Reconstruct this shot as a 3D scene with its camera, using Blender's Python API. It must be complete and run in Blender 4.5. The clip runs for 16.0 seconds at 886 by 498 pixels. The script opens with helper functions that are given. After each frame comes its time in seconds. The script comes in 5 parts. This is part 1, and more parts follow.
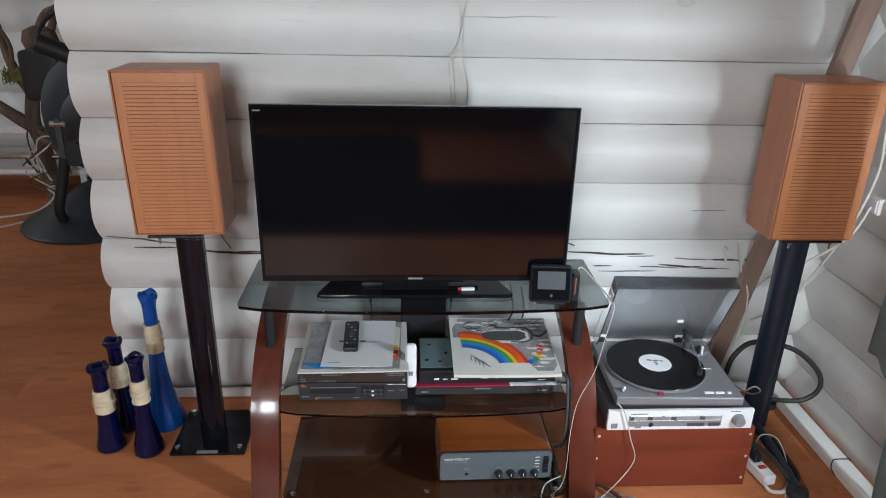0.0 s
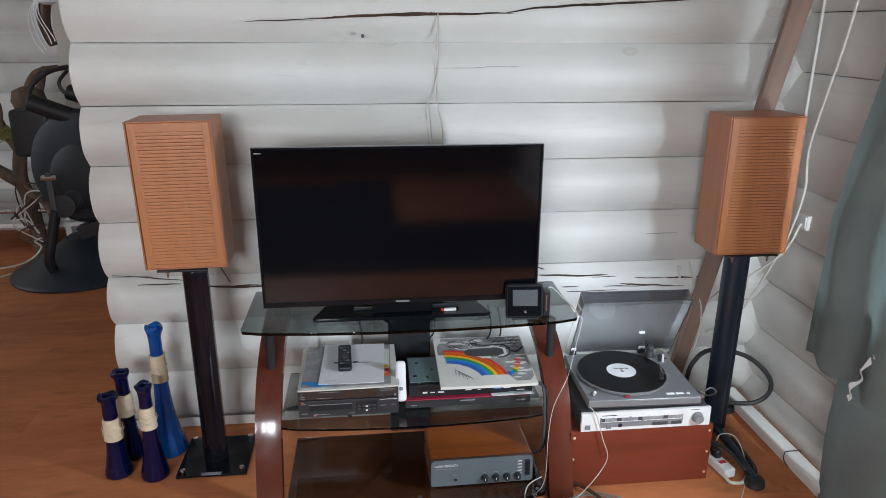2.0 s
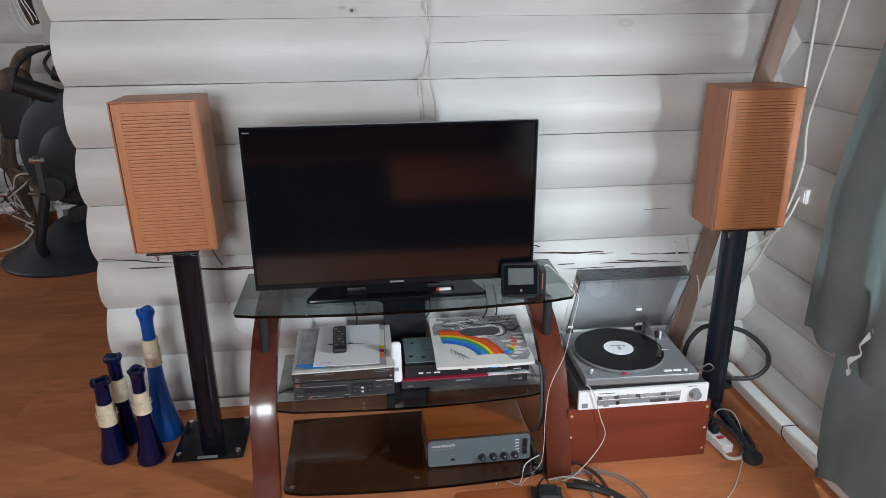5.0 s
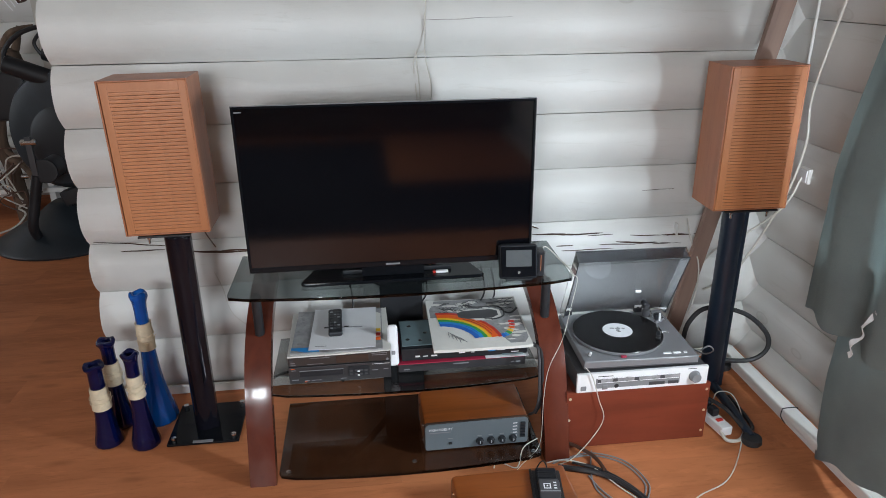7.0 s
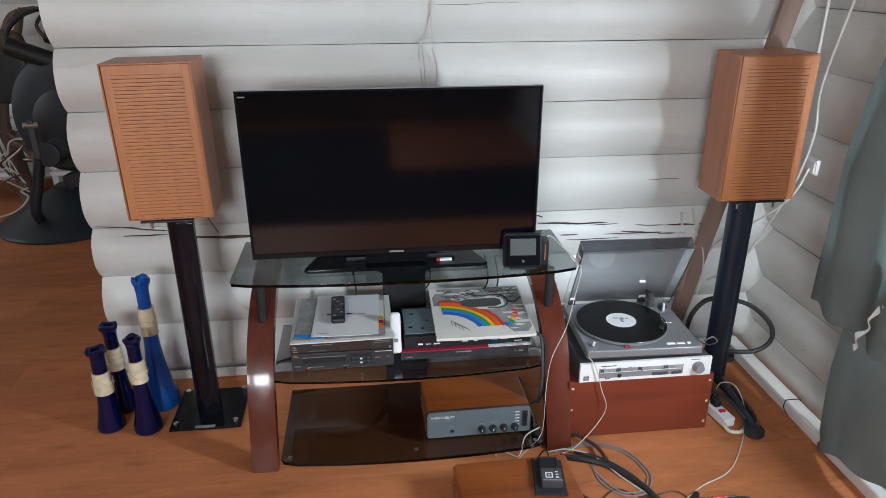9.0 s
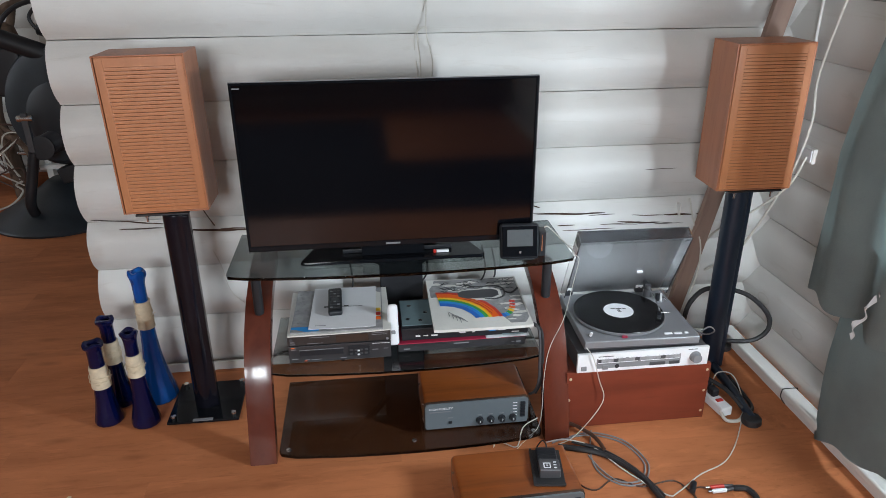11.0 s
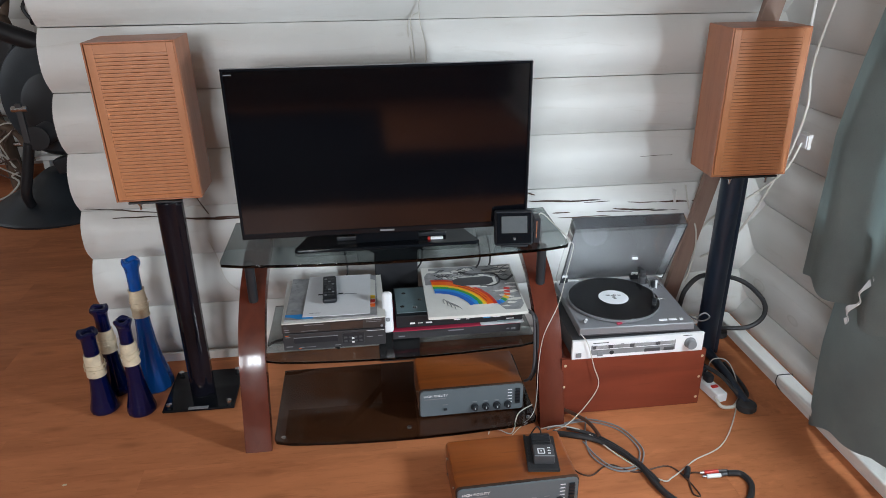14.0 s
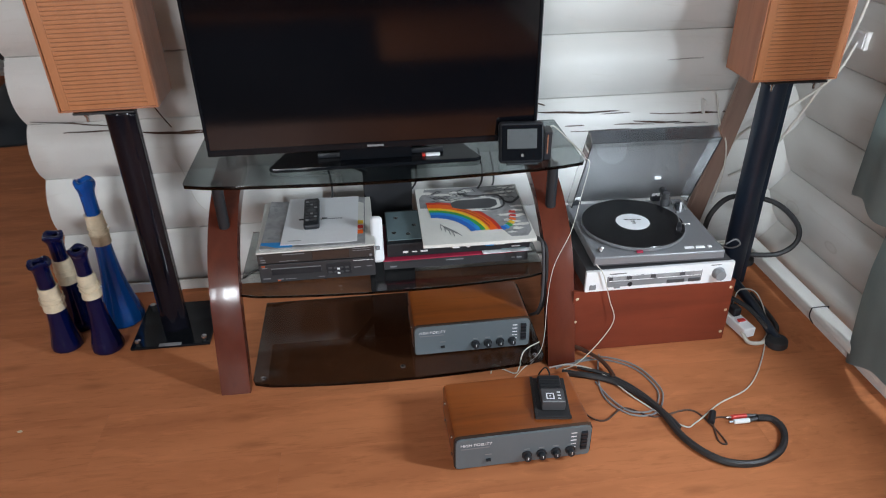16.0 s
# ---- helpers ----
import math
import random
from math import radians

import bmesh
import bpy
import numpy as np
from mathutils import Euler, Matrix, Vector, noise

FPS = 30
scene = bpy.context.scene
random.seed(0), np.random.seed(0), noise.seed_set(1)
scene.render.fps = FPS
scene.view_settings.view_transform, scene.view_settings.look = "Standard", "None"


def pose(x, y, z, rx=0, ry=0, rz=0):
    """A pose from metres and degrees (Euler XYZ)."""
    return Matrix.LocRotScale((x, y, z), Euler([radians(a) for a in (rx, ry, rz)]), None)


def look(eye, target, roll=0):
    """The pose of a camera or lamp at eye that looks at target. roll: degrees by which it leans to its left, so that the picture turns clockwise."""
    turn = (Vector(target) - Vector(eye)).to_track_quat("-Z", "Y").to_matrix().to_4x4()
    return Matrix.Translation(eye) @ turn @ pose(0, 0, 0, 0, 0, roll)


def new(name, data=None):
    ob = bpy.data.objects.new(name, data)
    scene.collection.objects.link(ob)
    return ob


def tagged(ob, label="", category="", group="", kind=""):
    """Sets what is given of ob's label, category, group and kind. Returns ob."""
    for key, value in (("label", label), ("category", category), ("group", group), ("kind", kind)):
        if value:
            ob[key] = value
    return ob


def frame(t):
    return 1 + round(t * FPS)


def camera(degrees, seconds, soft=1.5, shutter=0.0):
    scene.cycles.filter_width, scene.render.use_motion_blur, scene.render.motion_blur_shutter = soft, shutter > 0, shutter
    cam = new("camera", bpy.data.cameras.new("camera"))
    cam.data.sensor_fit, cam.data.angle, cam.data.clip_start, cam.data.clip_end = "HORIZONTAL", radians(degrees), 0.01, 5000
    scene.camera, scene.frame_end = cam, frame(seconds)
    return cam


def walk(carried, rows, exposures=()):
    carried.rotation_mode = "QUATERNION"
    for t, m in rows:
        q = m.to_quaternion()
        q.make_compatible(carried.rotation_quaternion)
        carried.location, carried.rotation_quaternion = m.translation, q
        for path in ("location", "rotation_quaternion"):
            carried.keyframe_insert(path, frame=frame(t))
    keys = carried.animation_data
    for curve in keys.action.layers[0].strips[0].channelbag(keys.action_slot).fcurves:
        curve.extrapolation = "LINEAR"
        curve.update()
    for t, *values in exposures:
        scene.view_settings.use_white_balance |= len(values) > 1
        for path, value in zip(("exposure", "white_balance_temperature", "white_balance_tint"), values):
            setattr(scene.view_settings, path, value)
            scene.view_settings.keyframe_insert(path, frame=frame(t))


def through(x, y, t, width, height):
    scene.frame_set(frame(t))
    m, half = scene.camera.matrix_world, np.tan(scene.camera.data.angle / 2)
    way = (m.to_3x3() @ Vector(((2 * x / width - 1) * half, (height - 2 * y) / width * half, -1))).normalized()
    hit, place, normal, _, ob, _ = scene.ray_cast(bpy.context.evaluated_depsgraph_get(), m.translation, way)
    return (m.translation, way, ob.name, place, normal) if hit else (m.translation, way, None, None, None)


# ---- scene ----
cam = camera(65.8, 16.0, 0.8, 0.3)
PATH = [
    (0, (-0.046, 0.379, 1.448), (0.069, 2.226, 0.69), 1.4),
    (0.5, (-0.082, 0.27, 1.463), (0.078, 2.148, 0.794), 0.9),
    (1, (-0.119, 0.209, 1.464), (0.122, 2.08, 0.8), 0.9),
    (1.5, (-0.121, 0.172, 1.474), (0.098, 2.067, 0.875), 1.0),
    (2, (-0.102, 0.149, 1.46), (0.102, 2.038, 0.834), 0.2),
    (2.5, (-0.103, 0.157, 1.457), (0.121, 2.039, 0.818), 0.3),
    (3, (-0.103, 0.166, 1.458), (0.094, 2.049, 0.814), -0.1),
    (3.5, (-0.103, 0.178, 1.464), (0.096, 2.059, 0.814), -0.5),
    (4, (-0.096, 0.178, 1.463), (0.115, 2.054, 0.802), -0.5),
    (6.3, (-0.087, 0.199, 1.444), (0.121, 2.048, 0.712), -0.5),
    (6.5, (-0.086, 0.205, 1.443), (0.128, 2.052, 0.706), -0.4),
    (7, (-0.082, 0.21, 1.441), (0.131, 2.057, 0.705), -0.6),
    (7.5, (-0.087, 0.218, 1.438), (0.128, 2.057, 0.682), -0.5),
    (8, (-0.087, 0.218, 1.439), (0.114, 2.054, 0.672), -0.4),
    (8.5, (-0.086, 0.215, 1.438), (0.114, 2.054, 0.676), -0.2),
    (9, (-0.086, 0.222, 1.438), (0.119, 2.056, 0.668), -0.1),
    (11.3, (-0.083, 0.227, 1.436), (0.128, 2.05, 0.642), -0.4),
    (11.5, (-0.078, 0.227, 1.434), (0.132, 2.051, 0.641), -0.4),
    (12, (-0.078, 0.226, 1.43), (0.141, 2.041, 0.618), -0.4),
    (12.5, (-0.076, 0.227, 1.425), (0.137, 2.037, 0.602), -0.3),
    (13, (-0.072, 0.226, 1.425), (0.139, 2.036, 0.6), -0.5),
    (13.5, (-0.07, 0.227, 1.422), (0.146, 2.038, 0.601), -0.5),
    (14, (-0.066, 0.222, 1.419), (0.144, 2.037, 0.605), -0.6),
    (14.5, (-0.065, 0.224, 1.419), (0.14, 2.031, 0.586), -0.8),
    (15, (-0.045, 0.246, 1.397), (0.136, 2.051, 0.554), -1.2),
    (15.5, (-0.013, 0.308, 1.367), (0.128, 2.086, 0.462), -1.0),
    (16, (-0.026, 0.46, 1.308), (0.165, 2.169, 0.286), -0.8),
]
walk(cam, [(t, look(eye, target, roll)) for t, eye, target, roll in PATH])

# ---- light ----
world = bpy.data.worlds.new("world")
scene.world = world
world.use_nodes = True
wn = world.node_tree.nodes
sky = wn.new("ShaderNodeTexSky")
sky.sky_type, sky.sun_disc = "NISHITA", False
sky.sun_elevation, sky.sun_rotation = radians(38), radians(200)
world.node_tree.links.new(sky.outputs[0], wn["Background"].inputs[0])
wn["Background"].inputs[1].default_value = 0.12


def window_light(name, eye, target, w, h, watts, colour):
    """Sky light that enters by a window's opening."""
    data = bpy.data.lights.new(name, "AREA")
    data.shape, data.size, data.size_y, data.energy, data.color = "RECTANGLE", w, h, watts, colour
    ob = new(name, data)
    ob.matrix_world = look(eye, target)
    return ob


E_WATTS, S_WATTS, W_WATTS, N_WATTS = 24, 27.0, 2, 8
SW_WATTS = 21
DAY = (0.88, 0.935, 1.0)
window_light("window_light_east", (1.41, 1.10, 0.97), (0.42, 1.80, 0.15), 0.06, 0.46, E_WATTS, (0.79, 0.905, 1.0))
for lx in (-1.43, -1.1, -0.77):
    window_light("window_light_south", (lx, -2.56, 1.73), (lx, 0.0, 0.75), 0.15, 1.06, S_WATTS, DAY)
window_light("window_light_south", (-2.25, -2.56, 1.73), (-1.7, 0.0, 0.75), 0.34, 1.06, SW_WATTS, DAY)
# Added fill from the left; the west window around it is unseen.
window_light("fill_light_west", (-4.15, 0.7, 1.5), (0, 0.7, 1.5), 1.5, 1.15, W_WATTS, DAY)
# Added fill that brightens the room beyond; its window is out of view.
window_light("fill_light_far", (-4.15, 4.2, 1.5), (0, 4.2, 1.5), 0.9, 1.1, N_WATTS, DAY)
sun = new("sun", bpy.data.lights.new("sun", "SUN"))
sun.data.energy, sun.data.angle, sun.data.color = 0.6, radians(12), (1.0, 0.96, 0.9)
sun.matrix_world = pose(0, 0, 5, 52, 0, -20)
scene.view_settings.exposure = 0.21


# ---- materials ----
def shader(name):
    m = bpy.data.materials.new(name)
    m.use_nodes = True
    return m, m.node_tree.nodes, m.node_tree.links, m.node_tree.nodes["Principled BSDF"]


def mixed(n, l, a, b, fac):
    mx = n.new("ShaderNodeMix")
    mx.data_type = "RGBA"
    for slot, v in ((6, a), (7, b)):
        if isinstance(v, tuple):
            mx.inputs[slot].default_value = (*v[:3], 1)
        else:
            l.new(v, mx.inputs[slot])
    if isinstance(fac, float):
        mx.inputs[0].default_value = fac
    else:
        l.new(fac, mx.inputs[0])
    return mx.outputs[2]


def tone(c, k):
    return tuple(min(1.0, v * k) for v in c)


def ramp(n, l, src, lo, hi):
    r = n.new("ShaderNodeMapRange")
    r.inputs[1].default_value, r.inputs[2].default_value = lo, hi
    l.new(src, r.inputs[0])
    return r.outputs[0]


def noise_tex(n, l, vec, scale, detail=4.0, rough=0.55, warp=0.0):
    t = n.new("ShaderNodeTexNoise")
    t.inputs["Scale"].default_value, t.inputs["Detail"].default_value = scale, detail
    t.inputs["Roughness"].default_value, t.inputs["Distortion"].default_value = rough, warp
    l.new(vec, t.inputs["Vector"])
    return t.outputs[0]


def coords(n, l, stretch=(1, 1, 1), shift=False):
    tc, mp = n.new("ShaderNodeTexCoord"), n.new("ShaderNodeMapping")
    mp.inputs["Scale"].default_value = stretch
    l.new(tc.outputs["Object"], mp.inputs[0])
    if shift:
        info, mul = n.new("ShaderNodeObjectInfo"), n.new("ShaderNodeVectorMath")
        mul.operation = "SCALE"
        mul.inputs[0].default_value = (17.0, 29.0, 11.0)
        l.new(info.outputs["Random"], mul.inputs["Scale"])
        l.new(mul.outputs[0], mp.inputs["Location"])
    return mp.outputs[0]


def add_bump(n, l, b, height, strength, dist=0.002):
    bp = n.new("ShaderNodeBump")
    bp.inputs["Strength"].default_value, bp.inputs["Distance"].default_value = strength, dist
    l.new(height, bp.inputs["Height"])
    l.new(bp.outputs[0], b.inputs["Normal"])


def plain(name, c, rough=0.5, metal=0.0, var=0.12, big=6.0, fine=90.0, bump=0.15, coat=0.0, spec=0.5, spread=0.08):
    """A surface of one colour with broad and fine unevenness."""
    m, n, l, b = shader(name)
    v = coords(n, l)
    broad, grain = noise_tex(n, l, v, big), noise_tex(n, l, v, fine, 3.0)
    col = mixed(n, l, tone(c, 1 - var), tone(c, 1 + var), ramp(n, l, broad, 0.3, 0.7))
    col = mixed(n, l, col, tone(c, 1 - 1.2 * var), ramp(n, l, grain, 0.55, 0.85))
    l.new(col, b.inputs["Base Color"])
    rg = n.new("ShaderNodeMapRange")
    rg.inputs[3].default_value, rg.inputs[4].default_value = max(0.02, rough - spread), min(1.0, rough + spread)
    l.new(broad, rg.inputs[0])
    l.new(rg.outputs[0], b.inputs["Roughness"])
    b.inputs["Metallic"].default_value, b.inputs["Coat Weight"].default_value = metal, coat
    b.inputs["Coat Roughness"].default_value, b.inputs["Specular IOR Level"].default_value = 0.08, spec
    if bump:
        add_bump(n, l, b, grain, bump, 0.001)
    return m


def wood(name, light, dark, stretch, rough=0.4, scale=5.0, coat=0.0, shift=False, contrast=(0.32, 0.68), bump=0.12, fleck=(0.56, 0.9)):
    """Grain drawn out along the axis whose stretch is small."""
    m, n, l, b = shader(name)
    v = coords(n, l, stretch, shift)
    broad = noise_tex(n, l, v, scale, 3.0, 0.5, 1.2)
    fine = noise_tex(n, l, v, scale * 9, 5.0, 0.65, 0.4)
    blotch = noise_tex(n, l, coords(n, l, tuple(max(v, 0.4) for v in stretch), shift), 5.0, 4.0)
    col = mixed(n, l, dark, light, ramp(n, l, broad, *contrast))
    col = mixed(n, l, col, tone(dark, 0.75), ramp(n, l, fine, *fleck))
    col = mixed(n, l, col, tone(light, 1.18), ramp(n, l, blotch, 0.48, 0.85))
    if shift:
        dash = noise_tex(n, l, coords(n, l, (0.28, 1, 1), shift), 34.0, 4.0, 0.6, 0.5)
        col = mixed(n, l, col, tone(light, 1.22), ramp(n, l, dash, 0.55, 0.92))
        knots = n.new("ShaderNodeTexVoronoi")
        knots.voronoi_dimensions = "2D"
        knots.inputs["Scale"].default_value = 3.0
        l.new(coords(n, l, (0.55, 1.7, 1), shift), knots.inputs["Vector"])
        spot = n.new("ShaderNodeMapRange")
        spot.inputs[1].default_value, spot.inputs[2].default_value, spot.inputs[3].default_value, spot.inputs[4].default_value = 0.02, 0.10, 0.5, 0.0
        l.new(knots.outputs["Distance"], spot.inputs[0])
        col = mixed(n, l, col, tone(dark, 0.62), spot.outputs[0])
        info = n.new("ShaderNodeObjectInfo")
        hue = n.new("ShaderNodeHueSaturation")
        mr = n.new("ShaderNodeMapRange")
        mr.inputs[3].default_value, mr.inputs[4].default_value = 0.965, 1.035
        l.new(info.outputs["Random"], mr.inputs[0])
        l.new(mr.outputs[0], hue.inputs["Value"])
        l.new(col, hue.inputs["Color"])
        col = hue.outputs[0]
    l.new(col, b.inputs["Base Color"])
    rg = n.new("ShaderNodeMapRange")
    rg.inputs[3].default_value, rg.inputs[4].default_value = max(0.03, rough - 0.07), rough + 0.1
    l.new(fine, rg.inputs[0])
    l.new(rg.outputs[0], b.inputs["Roughness"])
    b.inputs["Coat Weight"].default_value, b.inputs["Coat Roughness"].default_value = coat, 0.06
    add_bump(n, l, b, fine, bump, 0.0008)
    return m


def painted_log(name, along, pale=(0.70, 0.70, 0.68), dull=(0.60, 0.592, 0.565), streak=(0.50, 0.48, 0.43), knot=(0.36, 0.33, 0.28)):
    """Timber with streaks of grain, knots that show through, stains."""
    m, n, l, b = shader(name)
    st = tuple(0.12 if i == along else 1.0 for i in range(3))
    kn = (0.5, 0.04, 1.0)
    v = coords(n, l, st, True)
    grain = noise_tex(n, l, v, 34.0, 8.0, 0.68, 0.8)
    stain = noise_tex(n, l, coords(n, l, (1, 1, 1), True), 2.2, 3.0)
    vor = n.new("ShaderNodeTexVoronoi")
    vor.inputs["Scale"].default_value = 4.6
    l.new(coords(n, l, kn, True), vor.inputs["Vector"])
    col = mixed(n, l, dull, pale, ramp(n, l, stain, 0.3, 0.7))
    col = mixed(n, l, col, streak, ramp(n, l, grain, 0.58, 0.92))
    ring = n.new("ShaderNodeValToRGB")
    ring.color_ramp.elements[0].position, ring.color_ramp.elements[0].color = 0.0, (0.25, 0.25, 0.25, 1)
    ring.color_ramp.elements[1].position, ring.color_ramp.elements[1].color = 0.098, (0, 0, 0, 1)
    e = ring.color_ramp.elements.new(0.066)
    e.color = (0.07, 0.07, 0.07, 1)
    e = ring.color_ramp.elements.new(0.085)
    e.color = (0.3, 0.3, 0.3, 1)
    l.new(vor.outputs["Distance"], ring.inputs[0])
    col = mixed(n, l, col, knot, ring.outputs[0])
    l.new(col, b.inputs["Base Color"])
    b.inputs["Roughness"].default_value = 0.47
    add_bump(n, l, b, grain, 0.45, 0.002)
    return m


def glass(name, c, rough=0.0, through=1.0, ior=1.45):
    m, n, l, b = shader(name)
    v = coords(n, l)
    smear = noise_tex(n, l, v, 9.0, 3.0)
    rg = n.new("ShaderNodeMapRange")
    rg.inputs[3].default_value, rg.inputs[4].default_value = rough, rough + 0.05
    l.new(ramp(n, l, smear, 0.45, 0.9), rg.inputs[0])
    l.new(rg.outputs[0], b.inputs["Roughness"])
    b.inputs["Base Color"].default_value = (*c, 1)
    b.inputs["Transmission Weight"].default_value, b.inputs["IOR"].default_value = through, ior
    return m


LOG_X = painted_log("white_painted_log_x", 0)
LOG_Y = painted_log("white_painted_log_y", 0)
LOG_BROWN = painted_log("brown_stained_log", 0, (0.20, 0.115, 0.06), (0.13, 0.07, 0.035), (0.08, 0.04, 0.02), (0.05, 0.028, 0.015))
LOG_BROWN_Y = painted_log("brown_stained_log_y", 0, (0.20, 0.115, 0.06), (0.13, 0.07, 0.035), (0.08, 0.04, 0.02), (0.05, 0.028, 0.015))
FLOOR = wood("orange_brown_laminate", (0.51, 0.185, 0.076), (0.38, 0.130, 0.052), (0.16, 1, 1), 0.56, 9.0, 0.02, True, (0.28, 0.70), 0.12, (0.52, 0.90))
FLOOR.node_tree.nodes["Principled BSDF"].inputs["Specular IOR Level"].default_value = 0.2
GAP = plain("dark_floor_joint", (0.22, 0.075, 0.028), 0.7)
PLASTER = plain("warm_white_ceiling", (0.55, 0.52, 0.47), 0.8, 0, 0.05)
WHITE = plain("white_gloss_paint", (0.74, 0.73, 0.70), 0.35, 0, 0.06)
CRACK = wood("brown_split_timber", (0.075, 0.034, 0.018), (0.012, 0.007, 0.005), (0.1, 1, 1), 0.8, 14.0)
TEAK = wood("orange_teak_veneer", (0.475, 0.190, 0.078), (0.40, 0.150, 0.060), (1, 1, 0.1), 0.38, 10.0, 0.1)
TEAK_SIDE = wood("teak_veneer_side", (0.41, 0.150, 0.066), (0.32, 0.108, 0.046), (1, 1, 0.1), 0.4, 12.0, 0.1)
SLOT = plain("wood_behind_grille", (0.38, 0.145, 0.060), 0.6)
GAP_SHADE = plain("gap_shade_brown", (0.07, 0.03, 0.014), 0.8)
GREYPRINT = plain("grey_sleeve_print", (0.27, 0.27, 0.275), 0.5, 0, 0.3, 40.0)
MAHOG = wood("lacquered_mahogany_leg", (0.115, 0.026, 0.014), (0.075, 0.016, 0.009), (1, 1, 0.15), 0.17, 8.0, 0.3, bump=0.0)
REDBOX = wood("red_brown_veneer_box", (0.21, 0.042, 0.02), (0.145, 0.027, 0.013), (0.08, 1, 1), 0.42, 10.0, 0.05)
AMPWOOD = wood("walnut_amplifier_case", (0.27, 0.072, 0.014), (0.13, 0.031, 0.007), (0.08, 1, 1), 0.30, 11.0, 0.2)
BOARD = wood("brown_stained_board", (0.30, 0.20, 0.155), (0.22, 0.14, 0.11), (1, 1, 0.1), 0.55, 8.0)
DRIFT = wood("weathered_branch", (0.16, 0.105, 0.07), (0.05, 0.032, 0.022), (1, 1, 0.25), 0.8, 9.0, bump=0.5)
PIANO = plain("black_gloss_tube", (0.006, 0.006, 0.010), 0.13, 0, 0.2, bump=0.02, spec=0.3)
BLUEBLACK = plain("blue_black_painted_tube", (0.012, 0.022, 0.040), 0.36, 0, 0.2, bump=0.03)
BLACK = plain("black_plastic", (0.013, 0.015, 0.019), 0.42)
BEZEL = plain("black_gloss_bezel", (0.006, 0.007, 0.009), 0.10, bump=0.0, spec=0.22, spread=0.02)
SCREEN = plain("black_screen_glass", (0.0022, 0.0024, 0.0036), 0.08, 0, 0.1, fine=12.0, bump=0.0, spec=0.75, spread=0.012)
SPOTBLACK = plain("worn_black_lamp_paint", (0.019, 0.025, 0.031), 0.42, 0, 0.3)
MATTE = plain("matte_black_metal", (0.012, 0.013, 0.016), 0.5)
RUBBER = plain("black_rubber", (0.02, 0.02, 0.022), 0.5)
STEEL = plain("bright_steel", (0.62, 0.62, 0.62), 0.25, 1.0, 0.08)
SILVER = plain("silver_brushed_panel", (0.84, 0.85, 0.86), 0.36, 0.1, 0.05)
PLINTH = plain("grey_metallic_plinth", (0.25, 0.255, 0.27), 0.36, 0.35, 0.06)
DARKGREY = plain("dark_grey_plastic", (0.06, 0.06, 0.065), 0.45)
DECK = plain("charcoal_deck_front", (0.032, 0.031, 0.034), 0.38)
DECKB = plain("brown_black_deck_front", (0.036, 0.031, 0.030), 0.34)
VINYL = plain("black_vinyl", (0.006, 0.006, 0.007), 0.2, 0, 0.2, bump=0.05, spec=0.3)
GREYPANEL = plain("slate_grey_front_panel", (0.125, 0.15, 0.165), 0.5, 0.1, 0.06)
PAPER = plain("white_paper", (0.78, 0.79, 0.81), 0.7, 0, 0.04)
SLEEVE = plain("worn_white_card", (0.70, 0.69, 0.65), 0.55, 0, 0.08)
LIGHTGREY = plain("pale_grey_print", (0.30, 0.30, 0.305), 0.5, 0, 0.4, 16.0, 70.0)
PRINT = plain("dark_print", (0.03, 0.03, 0.032), 0.5)
CREAM = plain("cream_raffia_paper", (0.62, 0.52, 0.37), 0.85, 0, 0.16, 30.0, 180.0, 0.5)
CLOTH = plain("grey_green_curtain", (0.30, 0.35, 0.345), 0.9, 0, 0.14, 4.0, 320.0, 0.5)
WIRE = plain("white_cable", (0.58, 0.555, 0.50), 0.45)
WIREGREY = plain("grey_cable", (0.22, 0.225, 0.235), 0.45)
WIREBROWN = plain("brown_cable", (0.07, 0.032, 0.02), 0.5)
RED = plain("red_plastic", (0.55, 0.03, 0.02), 0.4)
PINK = plain("crimson_cover", (0.36, 0.025, 0.06), 0.4)
CYAN = plain("cyan_print", (0.02, 0.25, 0.62), 0.5)
TEAL = plain("teal_grey_metal", (0.19, 0.27, 0.29), 0.4, 0.3)
ORANGE = plain("orange_print", (0.80, 0.12, 0.008), 0.45)
YELLOW = plain("yellow_print", (0.80, 0.50, 0.02), 0.45)
GREEN = plain("green_print", (0.04, 0.30, 0.06), 0.45)
BLUE = plain("blue_print", (0.02, 0.12, 0.50), 0.45)
LCD = plain("grey_display", (0.09, 0.10, 0.105), 0.25)
SMOKE = glass("smoked_shelf_glass", (0.25, 0.29, 0.29))
DARKSMOKE = glass("dark_smoked_glass", (0.12, 0.12, 0.125), 0.02)
MIDSMOKE = glass("light_smoked_shelf_glass", (0.40, 0.44, 0.44))
LID = glass("smoked_acrylic_lid", (0.40, 0.42, 0.45), 0.05, 1.0, 1.45)
COBALT = glass("dark_cobalt_glass", (0.002, 0.005, 0.048), 0.0, 0.3)
AZURE = glass("bright_blue_glass", (0.010, 0.16, 0.64), 0.0, 0.6)
PANE = glass("clear_window_glass", (0.95, 0.97, 0.97))
CARPET = plain("charcoal_carpet", (0.020, 0.020, 0.026), 0.95, 0, 0.25, 5.0, 260.0, 0.6, spec=0.08)
MOSS = plain("dry_moss", (0.16, 0.15, 0.05), 0.9, 0, 0.4, 40.0)


